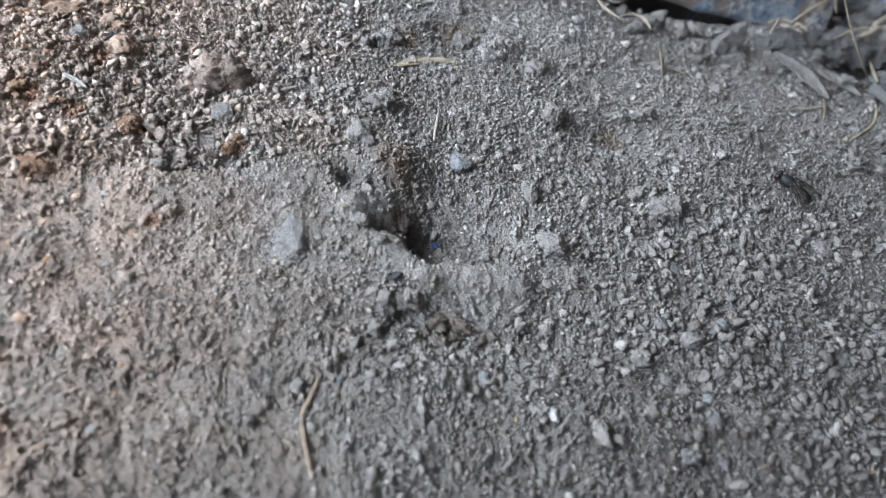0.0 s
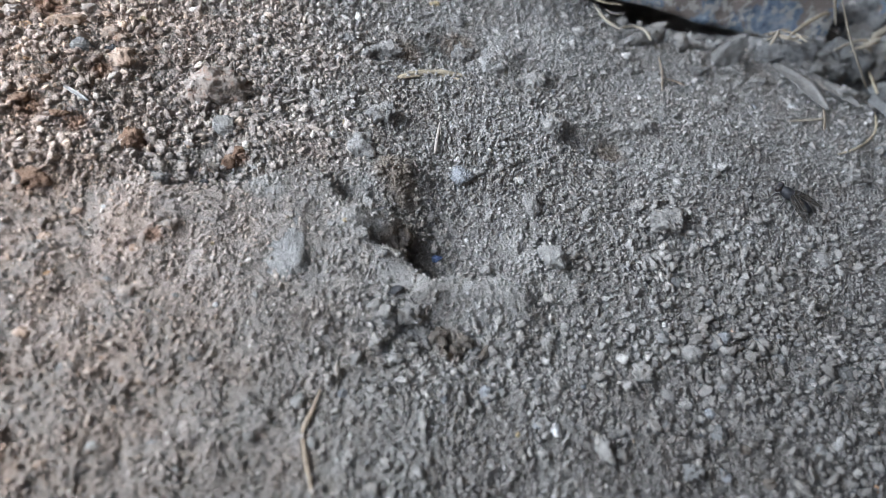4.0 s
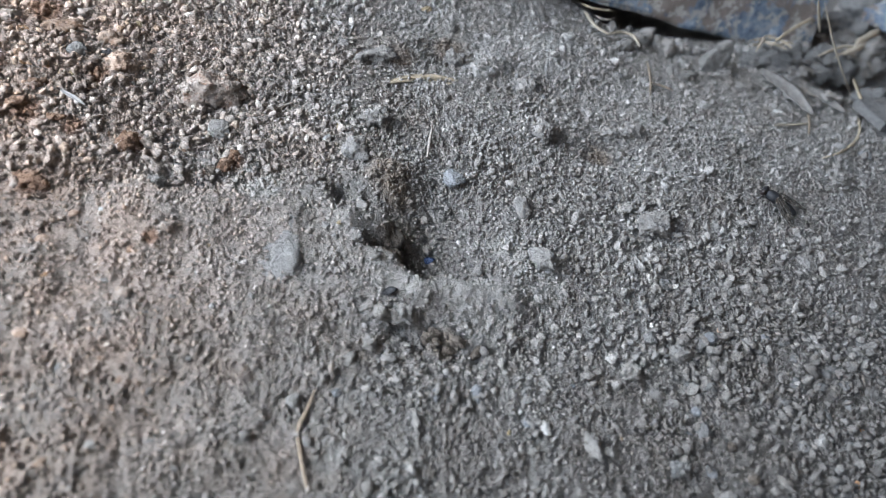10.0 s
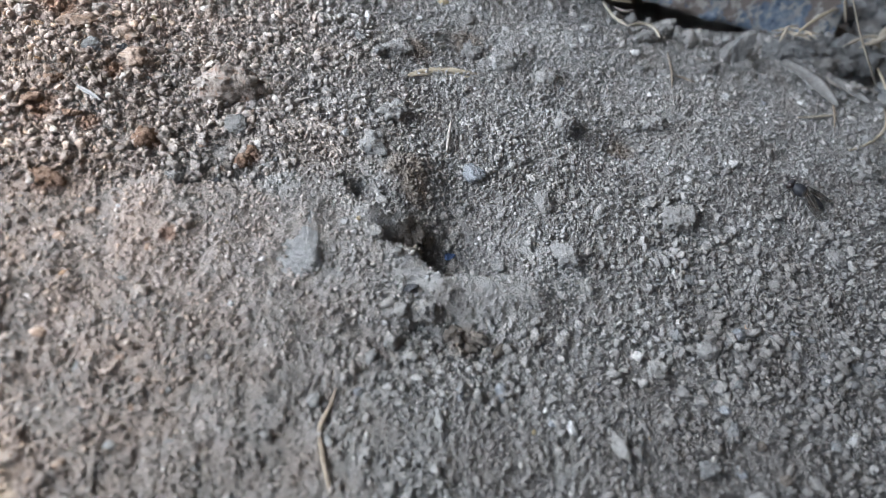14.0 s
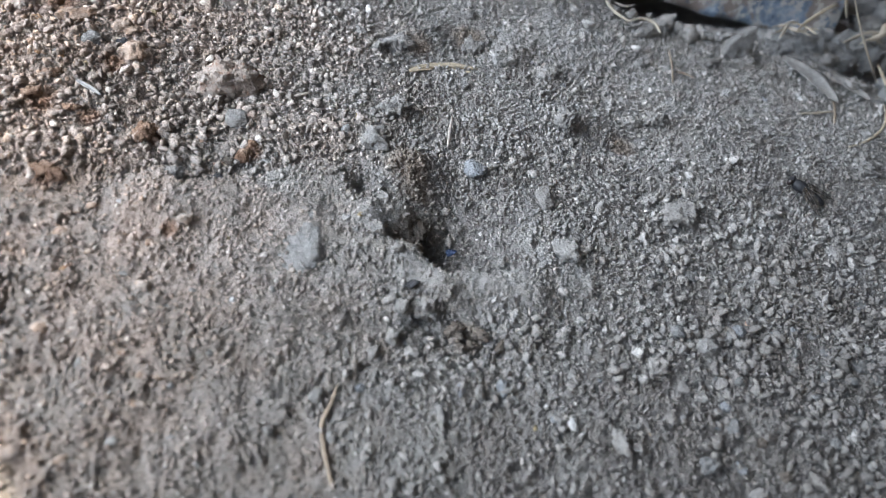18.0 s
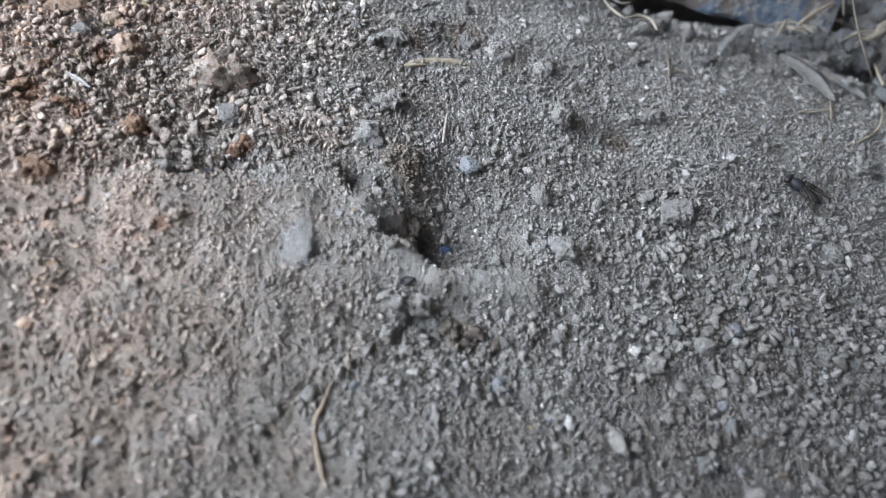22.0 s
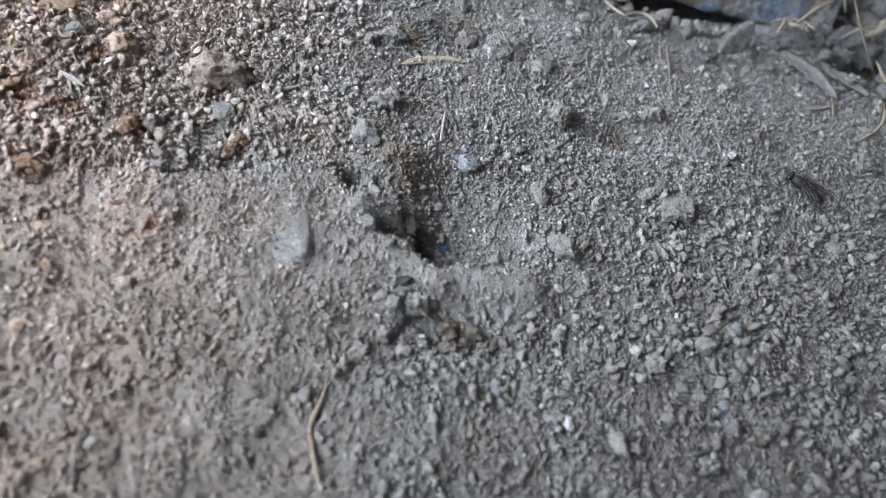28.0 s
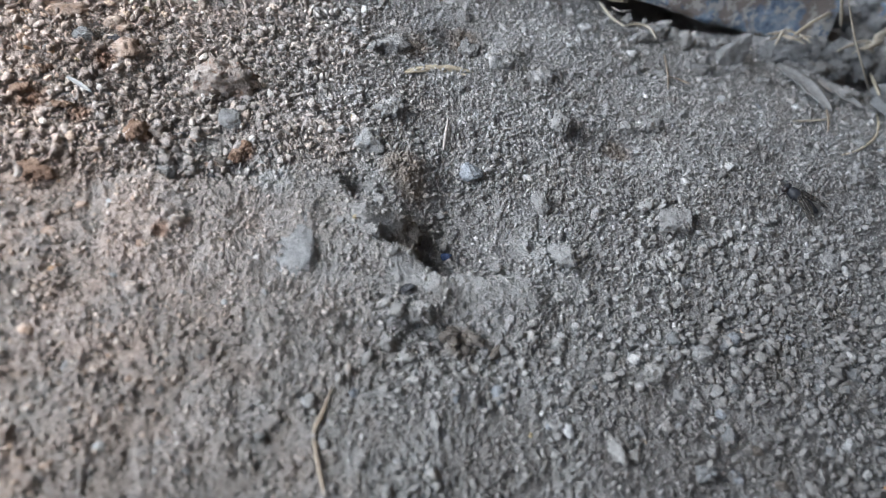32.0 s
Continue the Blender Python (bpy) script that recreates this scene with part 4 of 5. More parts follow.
stone("clod", CLOD, 41.7, 32.8, 2.02, 1.81, 1.64, 8)
stone("clod", DIM, 51.5, 30.7, 3.40, 2.98, 2.71, 42)
stone("pebble", BLUE, 56.3, 30.7, 1.53, 2.41, 1.10, 12)
stone("clod", BROWNCLOD, 61.7, 29.4, 2.05, 1.49, 1.36, 13)
stone("pebble", DIM, 71.4, 34.4, 2.39, 2.17, 1.49, 8)
stone("pebble", DIM, 79.2, 34.8, 1.95, 1.70, 1.17, 16)
stone("pebble", ORANGE, 82.4, 37.3, 1.08, 1.46, 0.78, 15)
stone("pebble", ORANGE, 77.7, 29.0, 1.25, 1.72, 0.90, 6)
stone("pebble", BROWNCLOD, 73.4, 30.2, 1.25, 1.14, 0.78, 14)
stone("chip", DIM, 74.6, 29.0, 3.10, 2.11, 0.93, 7)
stone("pebble", DIM, 79.1, 31.9, 2.39, 1.67, 1.15, 6)
stone("pebble", PALE, 80.8, 112.6, 3.66, 2.42, 1.67, 6)
stone("chip", BLUE, 89.7, 112.9, 1.85, 2.26, 0.92, 1)
stone("pebble", WHITE, 99.6, 114.5, 2.77, 2.24, 1.54, 14)
stone("pebble", GREY, 91.7, 108.4, 2.91, 2.03, 1.40, 4)
stone("pebble", PALE, 67.3, 118.0, 2.94, 2.31, 1.59, 1)
stone("pebble", GREY, 60.9, 116.9, 3.14, 2.53, 1.74, 9)
stone("clod", CLOD, 75.6, 132.6, 4.85, 3.83, 3.48, 7)
stone("clod", CLOD, 75.8, 123.2, 4.28, 3.00, 2.73, 0)
stone("clod", CLOD, 78.9, 121.9, 5.35, 3.00, 2.72, 2)
stone("clod", CLOD, 89.4, 125.3, 5.51, 3.09, 2.80, 25)
stone("clod", CLOD, 93.7, 121.7, 4.70, 2.48, 2.15, 6)
stone("clod", CLOD, 51.0, 112.7, 2.62, 1.78, 1.62, 15)
stone("grit", WHITE, 56.6, 121.3, 0.97, 1.02, 0.70, 2)
stone("pebble", GREY, 69.9, 100.7, 2.03, 1.65, 1.14, 7)
stone("pebble", GREY, 73.2, 99.6, 1.80, 1.41, 0.97, 13)
stone("pebble", PALE, 83.6, 105.1, 2.13, 1.73, 1.19, 0)
stone("pebble", GREY, 55.7, 113.1, 1.88, 1.48, 1.02, 1)
stone("pebble", GREY, 45.9, 103.3, 1.55, 1.39, 0.96, 15)
stone("pebble", GREY, 49.3, 99.3, 1.75, 1.60, 1.10, 11)
stone("pebble", PALE, 100.6, 140.1, 4.23, 3.83, 2.64, 4)
stone("clod", DIM, 101.2, 134.4, 9.77, 6.57, 5.97, 8)
stone("clod", DIM, 106.0, 136.3, 9.14, 6.31, 5.73, 24)
stone("clod", DIM, 107.4, 132.4, 11.01, 7.72, 7.01, 15)
stone("clod", CLOD, 110.2, 130.4, 8.17, 5.45, 4.95, -7)
stone("clod", DIM, 117.2, 131.8, 7.45, 5.13, 4.66, 13)
stone("clod", DIM, 116.2, 135.4, 6.75, 4.82, 4.38, 12)
stone("clod", CLOD, 106.3, 131.0, 7.68, 4.06, 2.93, 11)
stone("clod", DIM, 100.0, 131.9, 6.13, 3.24, 2.60, 5)
stone("clod", DIM, 120.5, 137.3, 11.38, 7.59, 6.90, 7)
stone("clod", DIM, 124.5, 135.5, 11.34, 8.32, 7.56, 11)
stone("clod", CLOD, 131.4, 137.3, 13.21, 10.03, 9.11, 13)
stone("clod", DIM, 127.4, 124.1, 9.25, 6.39, 5.80, 7)
stone("clod", CLOD, 116.1, 122.4, 7.91, 4.18, 3.36, 11)
stone("pebble", GREY, 122.1, 118.3, 4.74, 3.03, 2.09, 6)
stone("clod", CLOD, 105.0, 121.0, 4.40, 2.74, 2.49, 8)
stone("clod", CLOD, 71.7, 156.6, 5.01, 3.90, 3.55, 9)
stone("clod", CLOD, 66.0, 129.1, 7.26, 4.07, 3.70, 10)
stone("clod", CLOD, 71.6, 134.3, 7.50, 4.55, 4.14, 19)
stone("pebble", PALE, 110.0, 103.7, 3.66, 2.80, 1.93, 13)
stone("clod", DIM, 132.5, 158.6, 14.09, 9.05, 8.22, 4)
stone("clod", DIM, 144.1, 158.8, 11.06, 7.44, 6.76, 14)
stone("clod", CLOD, 136.3, 152.9, 10.87, 6.91, 6.27, 18)
stone("clod", DIM, 137.7, 161.4, 11.12, 7.06, 6.41, 2)
stone("clod", DIM, 145.7, 166.5, 15.82, 9.29, 8.44, 13)
stone("clod", BROWNCLOD, 125.5, 151.4, 9.46, 6.03, 5.47, 18)
stone("clod", CLOD, 141.6, 148.8, 9.44, 6.82, 6.19, 14)
stone("clod", DIM, 114.4, 139.9, 8.07, 5.28, 4.79, 8)
stone("pebble", BLUE, 116.0, 102.6, 2.93, 2.30, 1.58, 4)
stone("pebble", GREY, 100.4, 95.1, 2.54, 1.93, 1.33, 5)
stone("pebble", GREY, 94.9, 102.0, 2.37, 1.98, 1.36, 13)
stone("pebble", GREY, 85.4, 100.4, 2.08, 1.69, 1.17, 6)

# ---- straws, stems and other debris ----
def glide(points, steps):
    """A smooth line through the points."""
    pts = [Vector(p) for p in points]
    pts = [pts[0] * 2 - pts[1], *pts, pts[-1] * 2 - pts[-2]]
    out = []
    for a, b, c, d in zip(pts, pts[1:], pts[2:], pts[3:]):
        for k in range(steps):
            t = k / steps
            out.append(0.5 * ((2 * b) + (c - a) * t + (2 * a - 5 * b + 4 * c - d) * t * t + (3 * b - a - 3 * c + d) * t ** 3))
    return out + [pts[-2]]


def tube(points, radius, tip=0.35, flat=0.6, sides=7, steps=8, seed=0):
    """A tapering, slightly flattened and uneven stalk along the points (mm): verts in metres and faces."""
    rng = np.random.default_rng(seed)
    line = glide(points, steps)
    verts, faces = [], []
    for i, p in enumerate(line):
        ahead = (line[min(i + 1, len(line) - 1)] - line[max(i - 1, 0)]).normalized()
        side = ahead.cross(Vector((0, 0, 1)))
        side = side.normalized() if side.length > 1e-4 else Vector((1, 0, 0))
        up = side.cross(ahead)
        t = i / (len(line) - 1)
        r = 0.8 * radius * (tip + (1 - tip) * min(1.0, 4 * t, 4 * (1 - t) + 0.15)) * rng.uniform(0.88, 1.1)
        for k in range(sides):
            a = 2 * math.pi * k / sides
            verts.append((p + side * (math.cos(a) * r) + up * (math.sin(a) * r * flat)) / 1000)
    n = len(line)
    for i in range(n - 1):
        for k in range(sides):
            a, b = i * sides + k, i * sides + (k + 1) % sides
            faces.append((a, b, b + sides, a + sides))
    for ring, flip in ((0, True), (n - 1, False)):
        verts.append(line[ring] / 1000)
        for k in range(sides):
            tri = (len(verts) - 1, ring * sides + k, ring * sides + (k + 1) % sides)
            faces.append(tri if not flip else (tri[0], tri[2], tri[1]))
    return verts, faces


def mesh_of(name, verts, faces, mat, parent=None, smooth=True, label=""):
    me = bpy.data.meshes.new(name)
    me.from_pydata([tuple(v) for v in verts], [], faces)
    for p in me.polygons:
        p.use_smooth = smooth
    me.materials.append(mat)
    ob = new(name, me)
    ob.parent = parent
    return tagged(ob, label) if label else ob


def strand(name, mat, radius, label, category, *points, tip=0.35, flat=0.6):
    """One loose stalk lying along points (mm)."""
    verts, faces = tube(points, radius, tip, flat, seed=len(bpy.data.objects))
    return tagged(mesh_of(name, verts, faces, mat), label, category, "plant debris")


def blade(name, mat, label, category, points, width, thick=0.12, cup=0.25, group="plant debris"):
    """A thin leaf or husk along points (mm), widest in its middle, cupped, with a midrib."""
    line = glide(points, 8)
    verts, faces, across = [], [], 6
    for i, p in enumerate(line):
        t = i / (len(line) - 1)
        ahead = (line[min(i + 1, len(line) - 1)] - line[max(i - 1, 0)]).normalized()
        side = ahead.cross(Vector((0, 0, 1))).normalized()
        half = width / 2 * (math.sin(math.pi * min(1, 0.08 + 0.92 * t)) ** 0.6) + 0.02
        ragged = [1 + 0.22 * noise.noise(Vector((t * 4, k * 5.0, width))) for k in (0, 1)]
        for layer in (0, 1):
            for k in range(across + 1):
                u = 2 * k / across - 1
                lift = cup * half * u * u + (0.09 * width if k == across // 2 else 0) * 0.3
                lift += 0.06 * width * noise.noise(Vector((u * 2, t * 6, 3.1)))
                verts.append((p + side * (u * half * ragged[k * 2 > across]) + Vector((0, 0, lift - layer * thick))) / 1000)
    w = across + 1
    for i in range(len(line) - 1):
        a, b = i * 2 * w, (i + 1) * 2 * w
        for k in range(across):
            faces.append((a + k, a + k + 1, b + k + 1, b + k))
            faces.append((a + w + k, b + w + k, b + w + k + 1, a + w + k + 1))
        faces.append((a, b, b + w, a + w))
        faces.append((a + across, a + w + across, b + w + across, b + across))
    return tagged(mesh_of(name, verts, faces, mat), label, category, group)


# ---- slate and flat stones ----
def slate(name, label, size, m, seed, rough=1.0, mat=None):
    """A broken slab of slate (mm), chipped along its edges and layered."""
    bm = bmesh.new()
    bmesh.ops.create_cube(bm, size=1.0, matrix=Matrix.Diagonal((*size, 1)))
    bmesh.ops.bevel(bm, geom=bm.edges[:], offset=min(size) * 0.04, segments=2, affect="EDGES")
    bmesh.ops.triangulate(bm, faces=bm.faces[:])
    for _ in range(5):
        long = [e for e in bm.edges if e.calc_length() > max(size) / 40]
        if not long:
            break
        bmesh.ops.subdivide_edges(bm, edges=long, cuts=1)
        bmesh.ops.triangulate(bm, faces=[f for f in bm.faces if len(f.verts) > 3])
    off = Vector((seed * 7.3, seed * 3.1, 1.7))
    bm.normal_update()
    for v in bm.verts:
        p = v.co
        d = 0.9 * noise.noise(p / 9 + off) + 0.45 * noise.noise(p / 3 + off) + 0.25 * noise.noise(Vector((p.x / 4, p.y / 4, p.z * 1.6)) + off) + 0.12 * noise.noise(p / 0.9 + off)
        v.co = p + v.normal * d * rough
    for v in bm.verts:
        v.co = v.co / 1000
    me = bpy.data.meshes.new(name)
    bm.to_mesh(me)
    bm.free()
    me.materials.append(mat or SLATE)
    ob = new(name, me)
    ob.matrix_world = m
    return tagged(ob, label, "stone")


slate("slate_block", "weathered blue-grey slate block with rusty patches resting on earth", (102, 44, 18), pose(0.0690, 0.1641, -0.0004, -24, 8.0, 4), 1)
slate("slate_piece", "grey splinter of slate jammed in the rubble", (24, 9, 4), pose(0.1530, 0.1600, 0.0030, -14, -8, 24), 2, 0.8)
slate("slate_piece", "thin dark blue slate shard half buried in earth", (24, 9, 2.2), pose(0.1315, 0.1180, 0.0006, -4, 4, 20), 3, 0.35, DIM)


def wedge_stone(name, label, mat, corners, thick, x, y, z, lean=0.0, top=(0.9, 0.93), shift=0.0):
    """A flat stone of the given outline (mm, round its middle), rounded and worn."""
    bm = bmesh.new()
    bottom = [bm.verts.new((a, b, -thick / 2)) for a, b in corners]
    face = bm.faces.new(bottom)
    out = bmesh.ops.extrude_face_region(bm, geom=[face])
    for v in out["geom"]:
        if isinstance(v, bmesh.types.BMVert):
            v.co.z += thick
            v.co.x = v.co.x * top[0] + shift
            v.co.y *= top[1]
    bmesh.ops.recalc_face_normals(bm, faces=bm.faces[:])
    bmesh.ops.bevel(bm, geom=bm.edges[:], offset=thick * 0.30, segments=4, affect="EDGES")
    bmesh.ops.triangulate(bm, faces=bm.faces[:])
    for _ in range(4):
        long = [e for e in bm.edges if e.calc_length() > 0.5]
        if long:
            bmesh.ops.subdivide_edges(bm, edges=long, cuts=1)
            bmesh.ops.triangulate(bm, faces=[f for f in bm.faces if len(f.verts) > 3])
    bm.normal_update()
    for v in bm.verts:
        v.co = (v.co + v.normal * (0.16 * noise.noise(v.co / 1.4) + 0.07 * noise.noise(v.co / 0.4))) / 1000
    me = bpy.data.meshes.new(name)
    bm.to_mesh(me)
    bm.free()
    for p in me.polygons:
        p.use_smooth = True
    me.materials.append(mat)
    ob = new(name, me)
    ob.matrix_world = pose(x / 1000, y / 1000, z / 1000, 0, lean, 0)
    return tagged(ob, label, "stone")


def ground_at(x, y):
    return float(form(np.array([float(x)]), np.array([float(y)]))[0])


def bedded_stone(name, label, mat, size, x, y, z, rise, lean, turn):
    """A worn flat stone bedded in the crust: a broad smooth face, one side standing proud."""
    v, f = BALLS[4]
    v = np.sign(v) * np.abs(v) ** np.array([0.36, 0.42, 0.8])
    v = v * np.array(size) / 2
    v[:, 0] *= 1 - 0.30 * v[:, 1] / size[1] * 2
    off = Vector((3.7, 9.1, 2.2))
    v = v * np.array([[1 + 0.20 * noise.noise(Vector(p) / 4 + off) + 0.09 * noise.noise(Vector(p) / 1.3 + off)] * 3 for p in v])
    v[:, 2] += [0.30 * noise.noise(Vector(p) / 1.1 + off) + 0.16 * noise.noise(Vector(p) / 0.45 + off) for p in v]
    ob = link_mesh(name, v / 1000, f, mat)
    ob.matrix_world = pose(x / 1000, y / 1000, z / 1000, rise, lean, turn)
    return tagged(ob, label, "stone")


bedded_stone("flat_stone", "smooth dusty grey flat stone bedded in the crust", DUSTED, (7.6, 12.4, 3.4), -5.2, 61.6, ground_at(-4.4, 62.3) - 0.9, 3, -15, -5)
wedge_stone("flat_stone", "flat grey stone lying among the loose grains", GREY, ((-1.9, -2.6), (1.9, -2.8), (2.2, 2.4), (-1.4, 2.8)), 1.6,
            87.0, 42.5, ground_at(87.0, 42.5) + 0.7, 5)


def pointed_stone(name, label, mat, x, y, z, turn):
    """An angular stone that narrows to a point leaning to one side (mm)."""
    bm = bmesh.new()
    for p in ((-4.6, -3.2, -2), (3.6, -3.4, -2), (4.7, 1, -2), (-2, 3, -2), (-4.1, -2.6, 1.6), (3.9, -2.2, 3.4), (3.0, -0.6, 7.2), (1.6, 0.8, 6.8), (-1.5, -1.2, 4.9)):
        bm.verts.new(p)
    bmesh.ops.convex_hull(bm, input=bm.verts[:])
    for _ in range(5):
        bmesh.ops.subdivide_edges(bm, edges=[e for e in bm.edges if e.calc_length() > 0.45], cuts=1)
        bmesh.ops.triangulate(bm, faces=[f for f in bm.faces if len(f.verts) > 3])
    for _ in range(8):
        bmesh.ops.smooth_vert(bm, verts=bm.verts[:], factor=0.5, use_axis_x=True, use_axis_y=True, use_axis_z=True)
    bm.normal_update()
    for v in bm.verts:
        v.co = (v.co + v.normal * (0.35 * noise.noise(v.co / 1.7) + 0.2 * noise.noise(v.co / 0.7) + 0.1 * noise.noise(v.co / 0.3))) * 0.00082
    me = bpy.data.meshes.new(name)
    bm.to_mesh(me)
    bm.free()
    me.materials.append(mat)
    ob = new(name, me)
    ob.matrix_world = pose(x / 1000, y / 1000, z / 1000, 0, 0, turn)
    return tagged(ob, label, "stone")


pointed_stone("wedge_stone", "pointed grey stone leaning under the slate block", GREY, 87.0, 128.8, ground_at(86.0, 128.6) + 3.4, 6)


# ---- the fly ----
def glossy(name, colour, rough, spec=0.5):
    m, nt, b = material(name, rough)
    b.inputs["Specular IOR Level"].default_value = spec
    col = ramp(nt, tex_noise(nt, 2500.0, 3.0), [(0.3, tuple(c * 0.7 for c in colour)), (0.7, tuple(c * 1.35 for c in colour))])
    nt.links.new(col, b.inputs["Base Color"])
    return m


FLY_BODY = glossy("fly_body", (0.012, 0.0125, 0.015), 0.6, 0.3)
FLY_EYE = glossy("fly_eye", (0.012, 0.008, 0.008), 0.4, 0.4)
FLY_LEG = glossy("fly_leg", (0.016, 0.014, 0.013), 0.5)


def wing_material():
    m, nt, b = material("fly_wing", 0.3)
    col = ramp(nt, tex_noise(nt, 900.0, 4.0), [(0.35, (0.04, 0.035, 0.03)), (0.7, (0.095, 0.085, 0.075))])
    nt.links.new(col, b.inputs["Base Color"])
    b.inputs["Alpha"].default_value = 0.42
    return m


FLY_WING = wing_material()


def ovoid(rx, ry, rz, cx, cy, cz, taper=0.0):
    v, f = BALLS[3]
    v = v.copy()
    v[:, 1:] *= (1 + taper * v[:, :1])
    return (v * np.array([rx, ry, rz]) + np.array([cx, cy, cz])) / 1000, [tuple(int(i) for i in t) for t in f]


def build_fly(m):
    fly = new("fly")
    fly.empty_display_size = 0.002
    fly.matrix_world = m
    tagged(fly, "small dark fly with folded smoky wings resting on earth", "fly")
    mesh_of("thorax", *ovoid(1.5, 1.0, 0.95, 1.15, 0, 1.7, -0.08), FLY_BODY, fly)
    mesh_of("abdomen", *ovoid(2.0, 0.95, 0.75, -1.5, 0, 1.45, 0.15), FLY_BODY, fly)
    head = mesh_of("head", *ovoid(0.55, 0.92, 0.75, 2.75, 0, 1.6), FLY_BODY, fly)
    for s in (-1, 1):
        mesh_of("eye", *ovoid(0.46, 0.45, 0.62, 2.85, s * 0.62, 1.7), FLY_EYE, head, label="dark red-brown compound eye")
        mesh_of("antenna", *tube([(3.35, s * 0.12, 1.75), (3.6, s * 0.2, 1.7), (3.75, s * 0.25, 1.5)], 0.06, flat=1), FLY_LEG, head)
        wing, faces, across = [], [], 6
        for i in range(17):
            t = i / 16
            mid = Vector((0.7 - 5.2 * t, s * (0.6 + 2.0 * t), 2.5 - 1.1 * t))
            half = 1.0 * math.sin(math.pi * min(1, 0.06 + 0.94 * t) ** 0.75) ** 0.7 + 0.03
            for layer in (0, 1):
                for k in range(across + 1):
                    u = 2 * k / across - 1
                    wing.append((mid + Vector((0, u * half, -0.28 * s * u * half + 0.05 * math.sin(9 * t + 3 * u) - 0.03 * layer))) / 1000)
        w = across + 1
        for i in range(16):
            a, b = i * 2 * w, (i + 1) * 2 * w
            for k in range(across):
                faces.append((a + k, a + k + 1, b + k + 1, b + k))
                faces.append((a + w + k, b + w + k, b + w + k + 1, a + w + k + 1))
            faces.append((a, b, b + w, a + w))
            faces.append((a + across, a + w + across, b + w + across, b + across))
        ob = mesh_of("wing", wing, faces, FLY_WING, fly, label="smoky translucent wing")
        for v in (0.25, -0.35):
            line = [(0.7 - 4.7 * t, s * (0.6 + 2.0 * t) + v * math.sin(2.6 * t + 0.3), 2.53 - 1.08 * t - 0.28 * v * s) for t in (0.0, 0.3, 0.6, 0.95)]
            mesh_of("vein", *tube(line, 0.05, flat=1, sides=5), FLY_LEG, ob)
        for base, knee, foot in ((1.9, 2.7, 3.3), (1.1, 1.0, 0.7), (0.4, -0.9, -2.0)):
            mesh_of("leg", *tube([(base, s * 0.6, 1.2), (knee, s * 1.9, 1.9), ((knee + foot) / 2, s * 2.6, 0.9), (foot, s * 3.0, 0.05)], 0.13, flat=1, sides=6), FLY_LEG, fly)
    return fly


build_fly(pose(0.0840, 0.0816, (ground_at(84.6, 81.1) + 1.5) / 1000, -4, -4, 139) @ Matrix.Scale(1.12, 4))

strand("straw", STRAW, 0.85, "dry yellow straw stalk lying on the earth", "straw", (11.1, 101.8, 1.5), (14.9, 104.2, 1.3), (19.8, 105.7, 1.1), (24.8, 106.0, 0.8))
strand("straw", STRAW, 0.53, "dry yellow straw stalk lying on the earth", "straw", (14.4, 103.7, 1.0), (19.3, 105.0, 0.8), (23.1, 104.8, 0.7), (25.7, 104.3, 0.6))
strand("straw", STRAW, 0.41, "dry yellow straw stalk lying on the earth", "straw", (10.5, 100.7, 1.8), (12.7, 102.2, 1.6), (15.9, 103.5, 1.4))
strand("twig", TWIG, 0.37, "grey dry twig fragment on the earth", "twig", (-9.8, 88.5, 3.2), (-7.8, 89.5, 3.2), (-5.2, 91.2, 3.2))
strand("twig", TWIG, 0.35, "grey dry twig fragment on the earth", "twig", (18.8, 90.4, 2.7), (18.2, 86.3, 2.6), (17.7, 82.7, 2.5))
strand("twig", BROWN, 0.42, "thin brown dry stem on the earth", "twig", (2.0, 40.2, 0.3), (1.1, 37.2, -0.1), (0.3, 35.0, -0.3), (0.6, 32.6, -0.5), (1.4, 29.5, -0.6), (2.1, 27.0, -0.8))
strand("grass_stalk", PALESTRAW, 0.52, "bleached dry grass stalk among the debris", "straw", (94.0, 118.8, 22.9), (97.8, 120.7, 18.9), (102.4, 122.7, 14.0))
strand("grass_stalk", PALESTRAW, 0.44, "bleached dry grass stalk among the debris", "straw", (98.2, 122.0, 21.0), (105.0, 120.3, 13.6), (111.6, 119.2, 7.4), (121.7, 123.0, -0.7))
strand("straw", STRAW, 0.61, "dry yellow straw stalk lying on the earth", "straw", (99.3, 129.7, 5.2), (107.6, 137.9, 4.1), (115.2, 144.4, 3.6), (124.2, 152.6, 1.1))
strand("grass_stalk", PALESTRAW, 0.52, "bleached dry grass stalk among the debris", "straw", (94.5, 129.2, 4.1), (100.5, 133.5, 3.2), (103.5, 129.7, 4.4))
strand("grass_stalk", PALESTRAW, 0.45, "bleached dry grass stalk among the debris", "straw", (93.9, 130.7, 4.4), (98.6, 132.6, 3.9), (100.8, 129.9, 4.7))
strand("grass_stalk", PALESTRAW, 0.45, "bleached dry grass stalk among the debris", "straw", (100.0, 134.6, 4.0), (96.4, 129.5, 5.1), (93.2, 125.1, 5.5))
strand("straw", STRAW, 0.39, "dry yellow straw stalk lying on the earth", "straw", (100.4, 133.9, 4.1), (103.0, 132.7, 4.6), (103.3, 128.3, 5.8))
strand("grass_stalk", PALESTRAW, 0.37, "bleached dry grass stalk among the debris", "straw", (95.1, 108.0, -0.6), (100.3, 109.6, -1.0), (105.6, 110.9, -0.8))
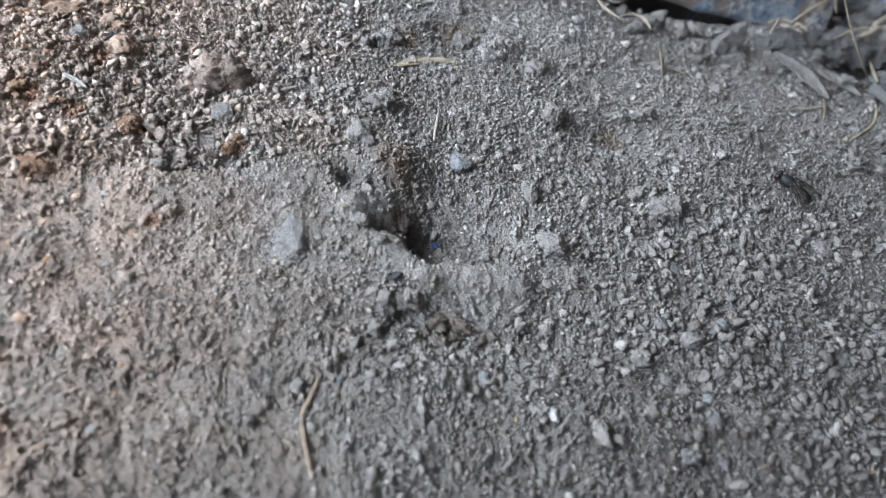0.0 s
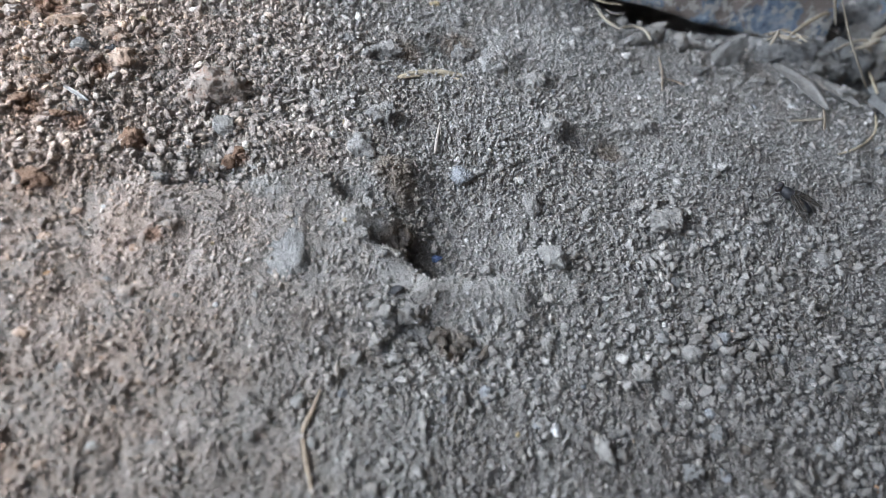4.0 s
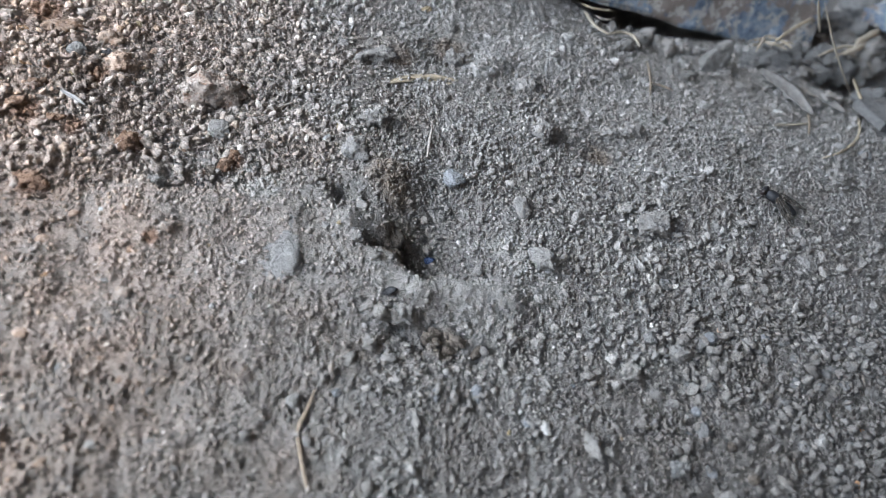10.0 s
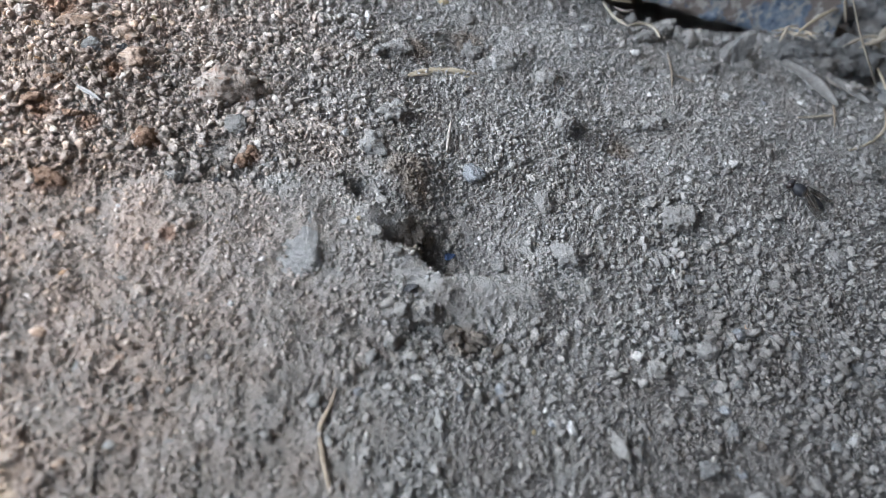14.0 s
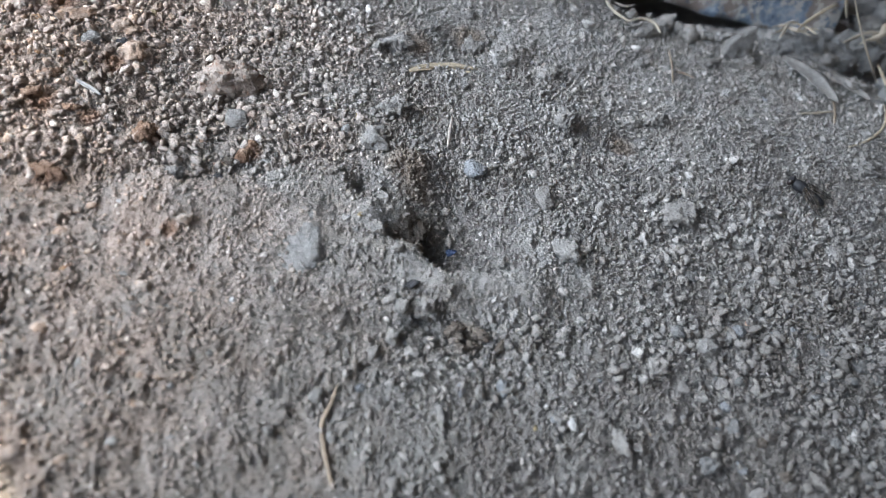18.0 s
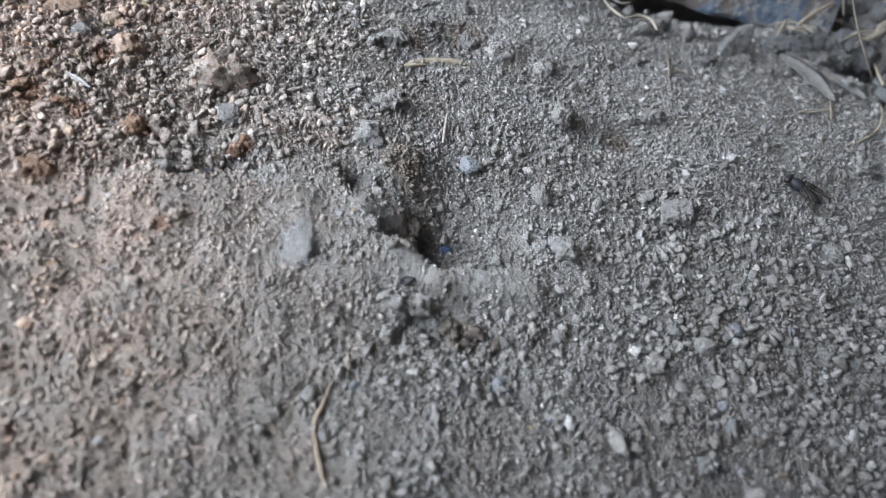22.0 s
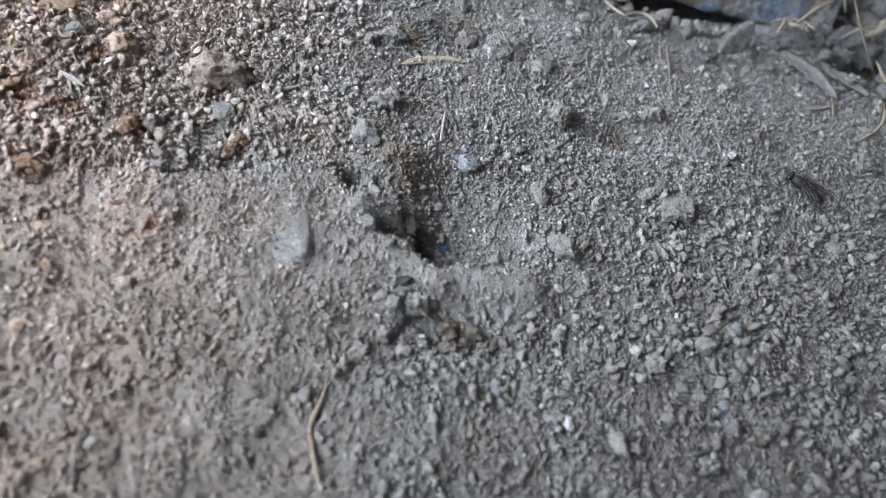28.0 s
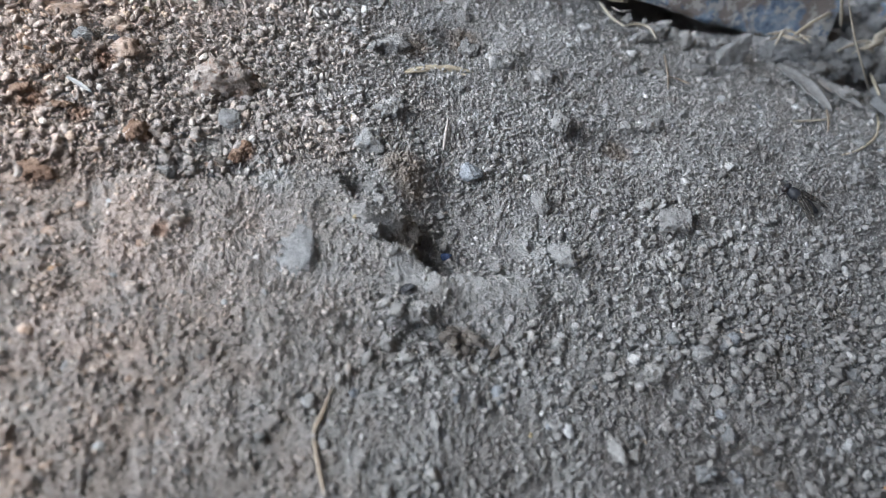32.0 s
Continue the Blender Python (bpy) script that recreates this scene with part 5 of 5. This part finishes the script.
strand("twig", BROWN, 0.37, "thin brown dry stem on the earth", "twig", (107.3, 115.5, -1.2), (105.2, 110.5, -0.6), (103.1, 106.1, -0.3))
strand("grass_stalk", PALESTRAW, 0.57, "bleached dry grass stalk among the debris", "straw", (56.8, 139.2, -0.2), (58.1, 132.7, 0.5), (60.6, 129.2, 0.9))
strand("grass_stalk", PALESTRAW, 0.57, "bleached dry grass stalk among the debris", "straw", (60.7, 129.8, 0.8), (64.8, 132.1, 0.3), (67.3, 131.0, 0.4), (67.7, 127.1, 0.7))
strand("straw", STRAW, 0.39, "dry yellow straw stalk lying on the earth", "straw", (55.4, 138.5, 1.6), (58.6, 137.7, 1.5), (63.4, 138.8, 1.0))
strand("twig", BROWN, 0.30, "thin brown dry stem on the earth", "twig", (69.5, 124.4, -0.8), (68.8, 118.0, -0.7), (66.5, 110.6, 0.4))
strand("twig", BROWN, 0.30, "thin brown dry stem on the earth", "twig", (69.0, 116.7, -0.9), (71.4, 116.4, -1.0), (73.6, 115.3, -0.9))
strand("straw", STRAW, 0.53, "dry yellow straw stalk lying on the earth", "straw", (128.8, 134.4, -2.8), (123.1, 123.3, 0.3), (121.1, 116.2, 0.8))
strand("straw", STRAW, 0.37, "dry yellow straw stalk lying on the earth", "straw", (122.3, 118.3, -2.0), (119.4, 112.0, -1.3), (115.1, 106.6, -0.7), (108.3, 101.4, -0.1), (102.9, 98.7, 0.2))
strand("twig", TWIG, 0.39, "grey dry twig fragment on the earth", "twig", (109.1, 125.0, -1.1), (110.5, 122.6, -1.3), (113.7, 121.2, -1.5))
strand("rootlet", PALESTRAW, 0.60, "dry pale rootlet among clods", "twig", (111.2, 128.6, 4.7), (118.5, 134.1, 3.7), (124.3, 137.6, 3.1), (126.5, 136.9, 3.1))
strand("rootlet", PALESTRAW, 1.27, "dry pale rootlet among clods", "twig", (126.9, 138.4, 3.0), (133.3, 144.0, 2.3), (139.9, 149.1, 2.2))
strand("rootlet", PALESTRAW, 0.55, "dry pale rootlet among clods", "twig", (125.8, 139.0, 2.0), (125.4, 136.2, 2.1), (127.0, 135.6, 1.8))
strand("grass_stalk", PALESTRAW, 0.39, "bleached dry grass stalk among the debris", "straw", (97.8, 134.0, 3.6), (99.3, 130.1, 4.6), (103.3, 131.9, 4.3))
strand("grass_stalk", PALESTRAW, 0.32, "bleached dry grass stalk among the debris", "straw", (94.1, 129.0, 5.1), (99.4, 133.7, 4.2), (102.5, 134.8, 4.2))
strand("rootlet", PALESTRAW, 0.39, "dry pale rootlet among clods", "twig", (99.6, 127.8, 5.8), (103.4, 131.5, 4.9), (105.8, 131.4, 5.1))
strand("rootlet", PALESTRAW, 0.96, "dry pale rootlet among clods", "twig", (121.0, 133.3, 3.2), (125.6, 136.2, 3.1), (130.8, 140.4, 2.8))
strand("grass_stalk", PALESTRAW, 0.40, "bleached dry grass stalk among the debris", "straw", (117.2, 130.7, 3.5), (121.6, 134.1, 3.3), (126.0, 135.4, 2.8))
strand("straw", STRAW, 0.42, "dry yellow straw stalk lying on the earth", "straw", (135.9, 143.3, -0.5), (134.7, 138.7, -0.0), (133.5, 135.8, -1.0))
strand("twig", TWIG, 0.38, "grey dry twig fragment on the earth", "twig", (58.7, 136.4, 0.6), (60.9, 135.3, 0.6), (63.8, 136.8, 0.4))
strand("grass_stalk", PALESTRAW, 0.14, "bleached dry grass stalk among the debris", "straw", (-15.6, 98.5, 2.6), (-14.5, 97.5, 2.7), (-13.8, 96.1, 2.7))
strand("grass_stalk", PALESTRAW, 0.13, "bleached dry grass stalk among the debris", "straw", (-13.2, 94.8, 2.7), (-12.8, 93.6, 2.7), (-12.7, 92.6, 2.7))
strand("twig", TWIG, 0.19, "grey dry twig fragment on the earth", "twig", (-24.8, 94.9, 3.0), (-23.1, 96.3, 2.9), (-21.5, 97.6, 2.8))
strand("twig", TWIG, 0.31, "grey dry twig fragment on the earth", "twig", (89.4, 131.6, 2.0), (89.8, 128.7, 2.1), (90.3, 126.3, 2.2))
strand("straw", STRAW, 0.41, "dry yellow straw stalk lying on the earth", "straw", (88.3, 53.1, 2.1), (87.8, 51.4, 2.0), (87.5, 49.6, 2.0))
strand("twig", TWIG, 0.48, "grey dry twig fragment on the earth", "twig", (87.8, 49.5, 2.0), (87.0, 46.9, 2.0), (86.4, 44.6, 2.0))
strand("twig", BROWN, 0.23, "thin brown dry stem on the earth", "twig", (43.8, 36.3, 0.8), (43.9, 35.5, 0.8), (44.0, 34.6, 0.8))
strand("grass_stalk", PALESTRAW, 0.17, "bleached dry grass stalk among the debris", "straw", (82.6, 88.7, 0.8), (82.7, 86.9, 0.9), (81.2, 84.5, 1.0), (81.4, 82.9, 1.1))
strand("grass_stalk", PALESTRAW, 0.28, "bleached dry grass stalk among the debris", "straw", (136.1, 144.0, 1.4), (130.9, 136.1, 1.4), (133.3, 134.3, -1.0))
strand("twig", BROWN, 0.41, "thin brown dry stem on the earth", "twig", (121.8, 122.1, -1.7), (135.1, 133.1, -7.0), (131.8, 125.7, -2.0))
blade("dry_leaf", LEAF, "long dusty grey dead leaf lying on earth", "leaf", ((98.5, 127.1, -0.6), (103.9, 121.6, -0.8), (107.4, 113.7, -0.7)), 5.7)
blade("dry_leaf", LEAF, "crumpled dusty grey leaf scrap on earth", "leaf", ((111.0, 124.1, -1.2), (114.4, 121.2, -1.5), (117.8, 117.3, -1.4)), 3.9)
blade("husk", PETAL, "thin white husk lying on the loose grains", "husk", ((-39.8, 85.2, 4.9), (-38.0, 84.3, 4.7), (-36.0, 83.2, 4.4)), 0.7)

def motions():
    """Nothing but the camera moves: the earth, the debris and the resting fly stay still."""


motions()
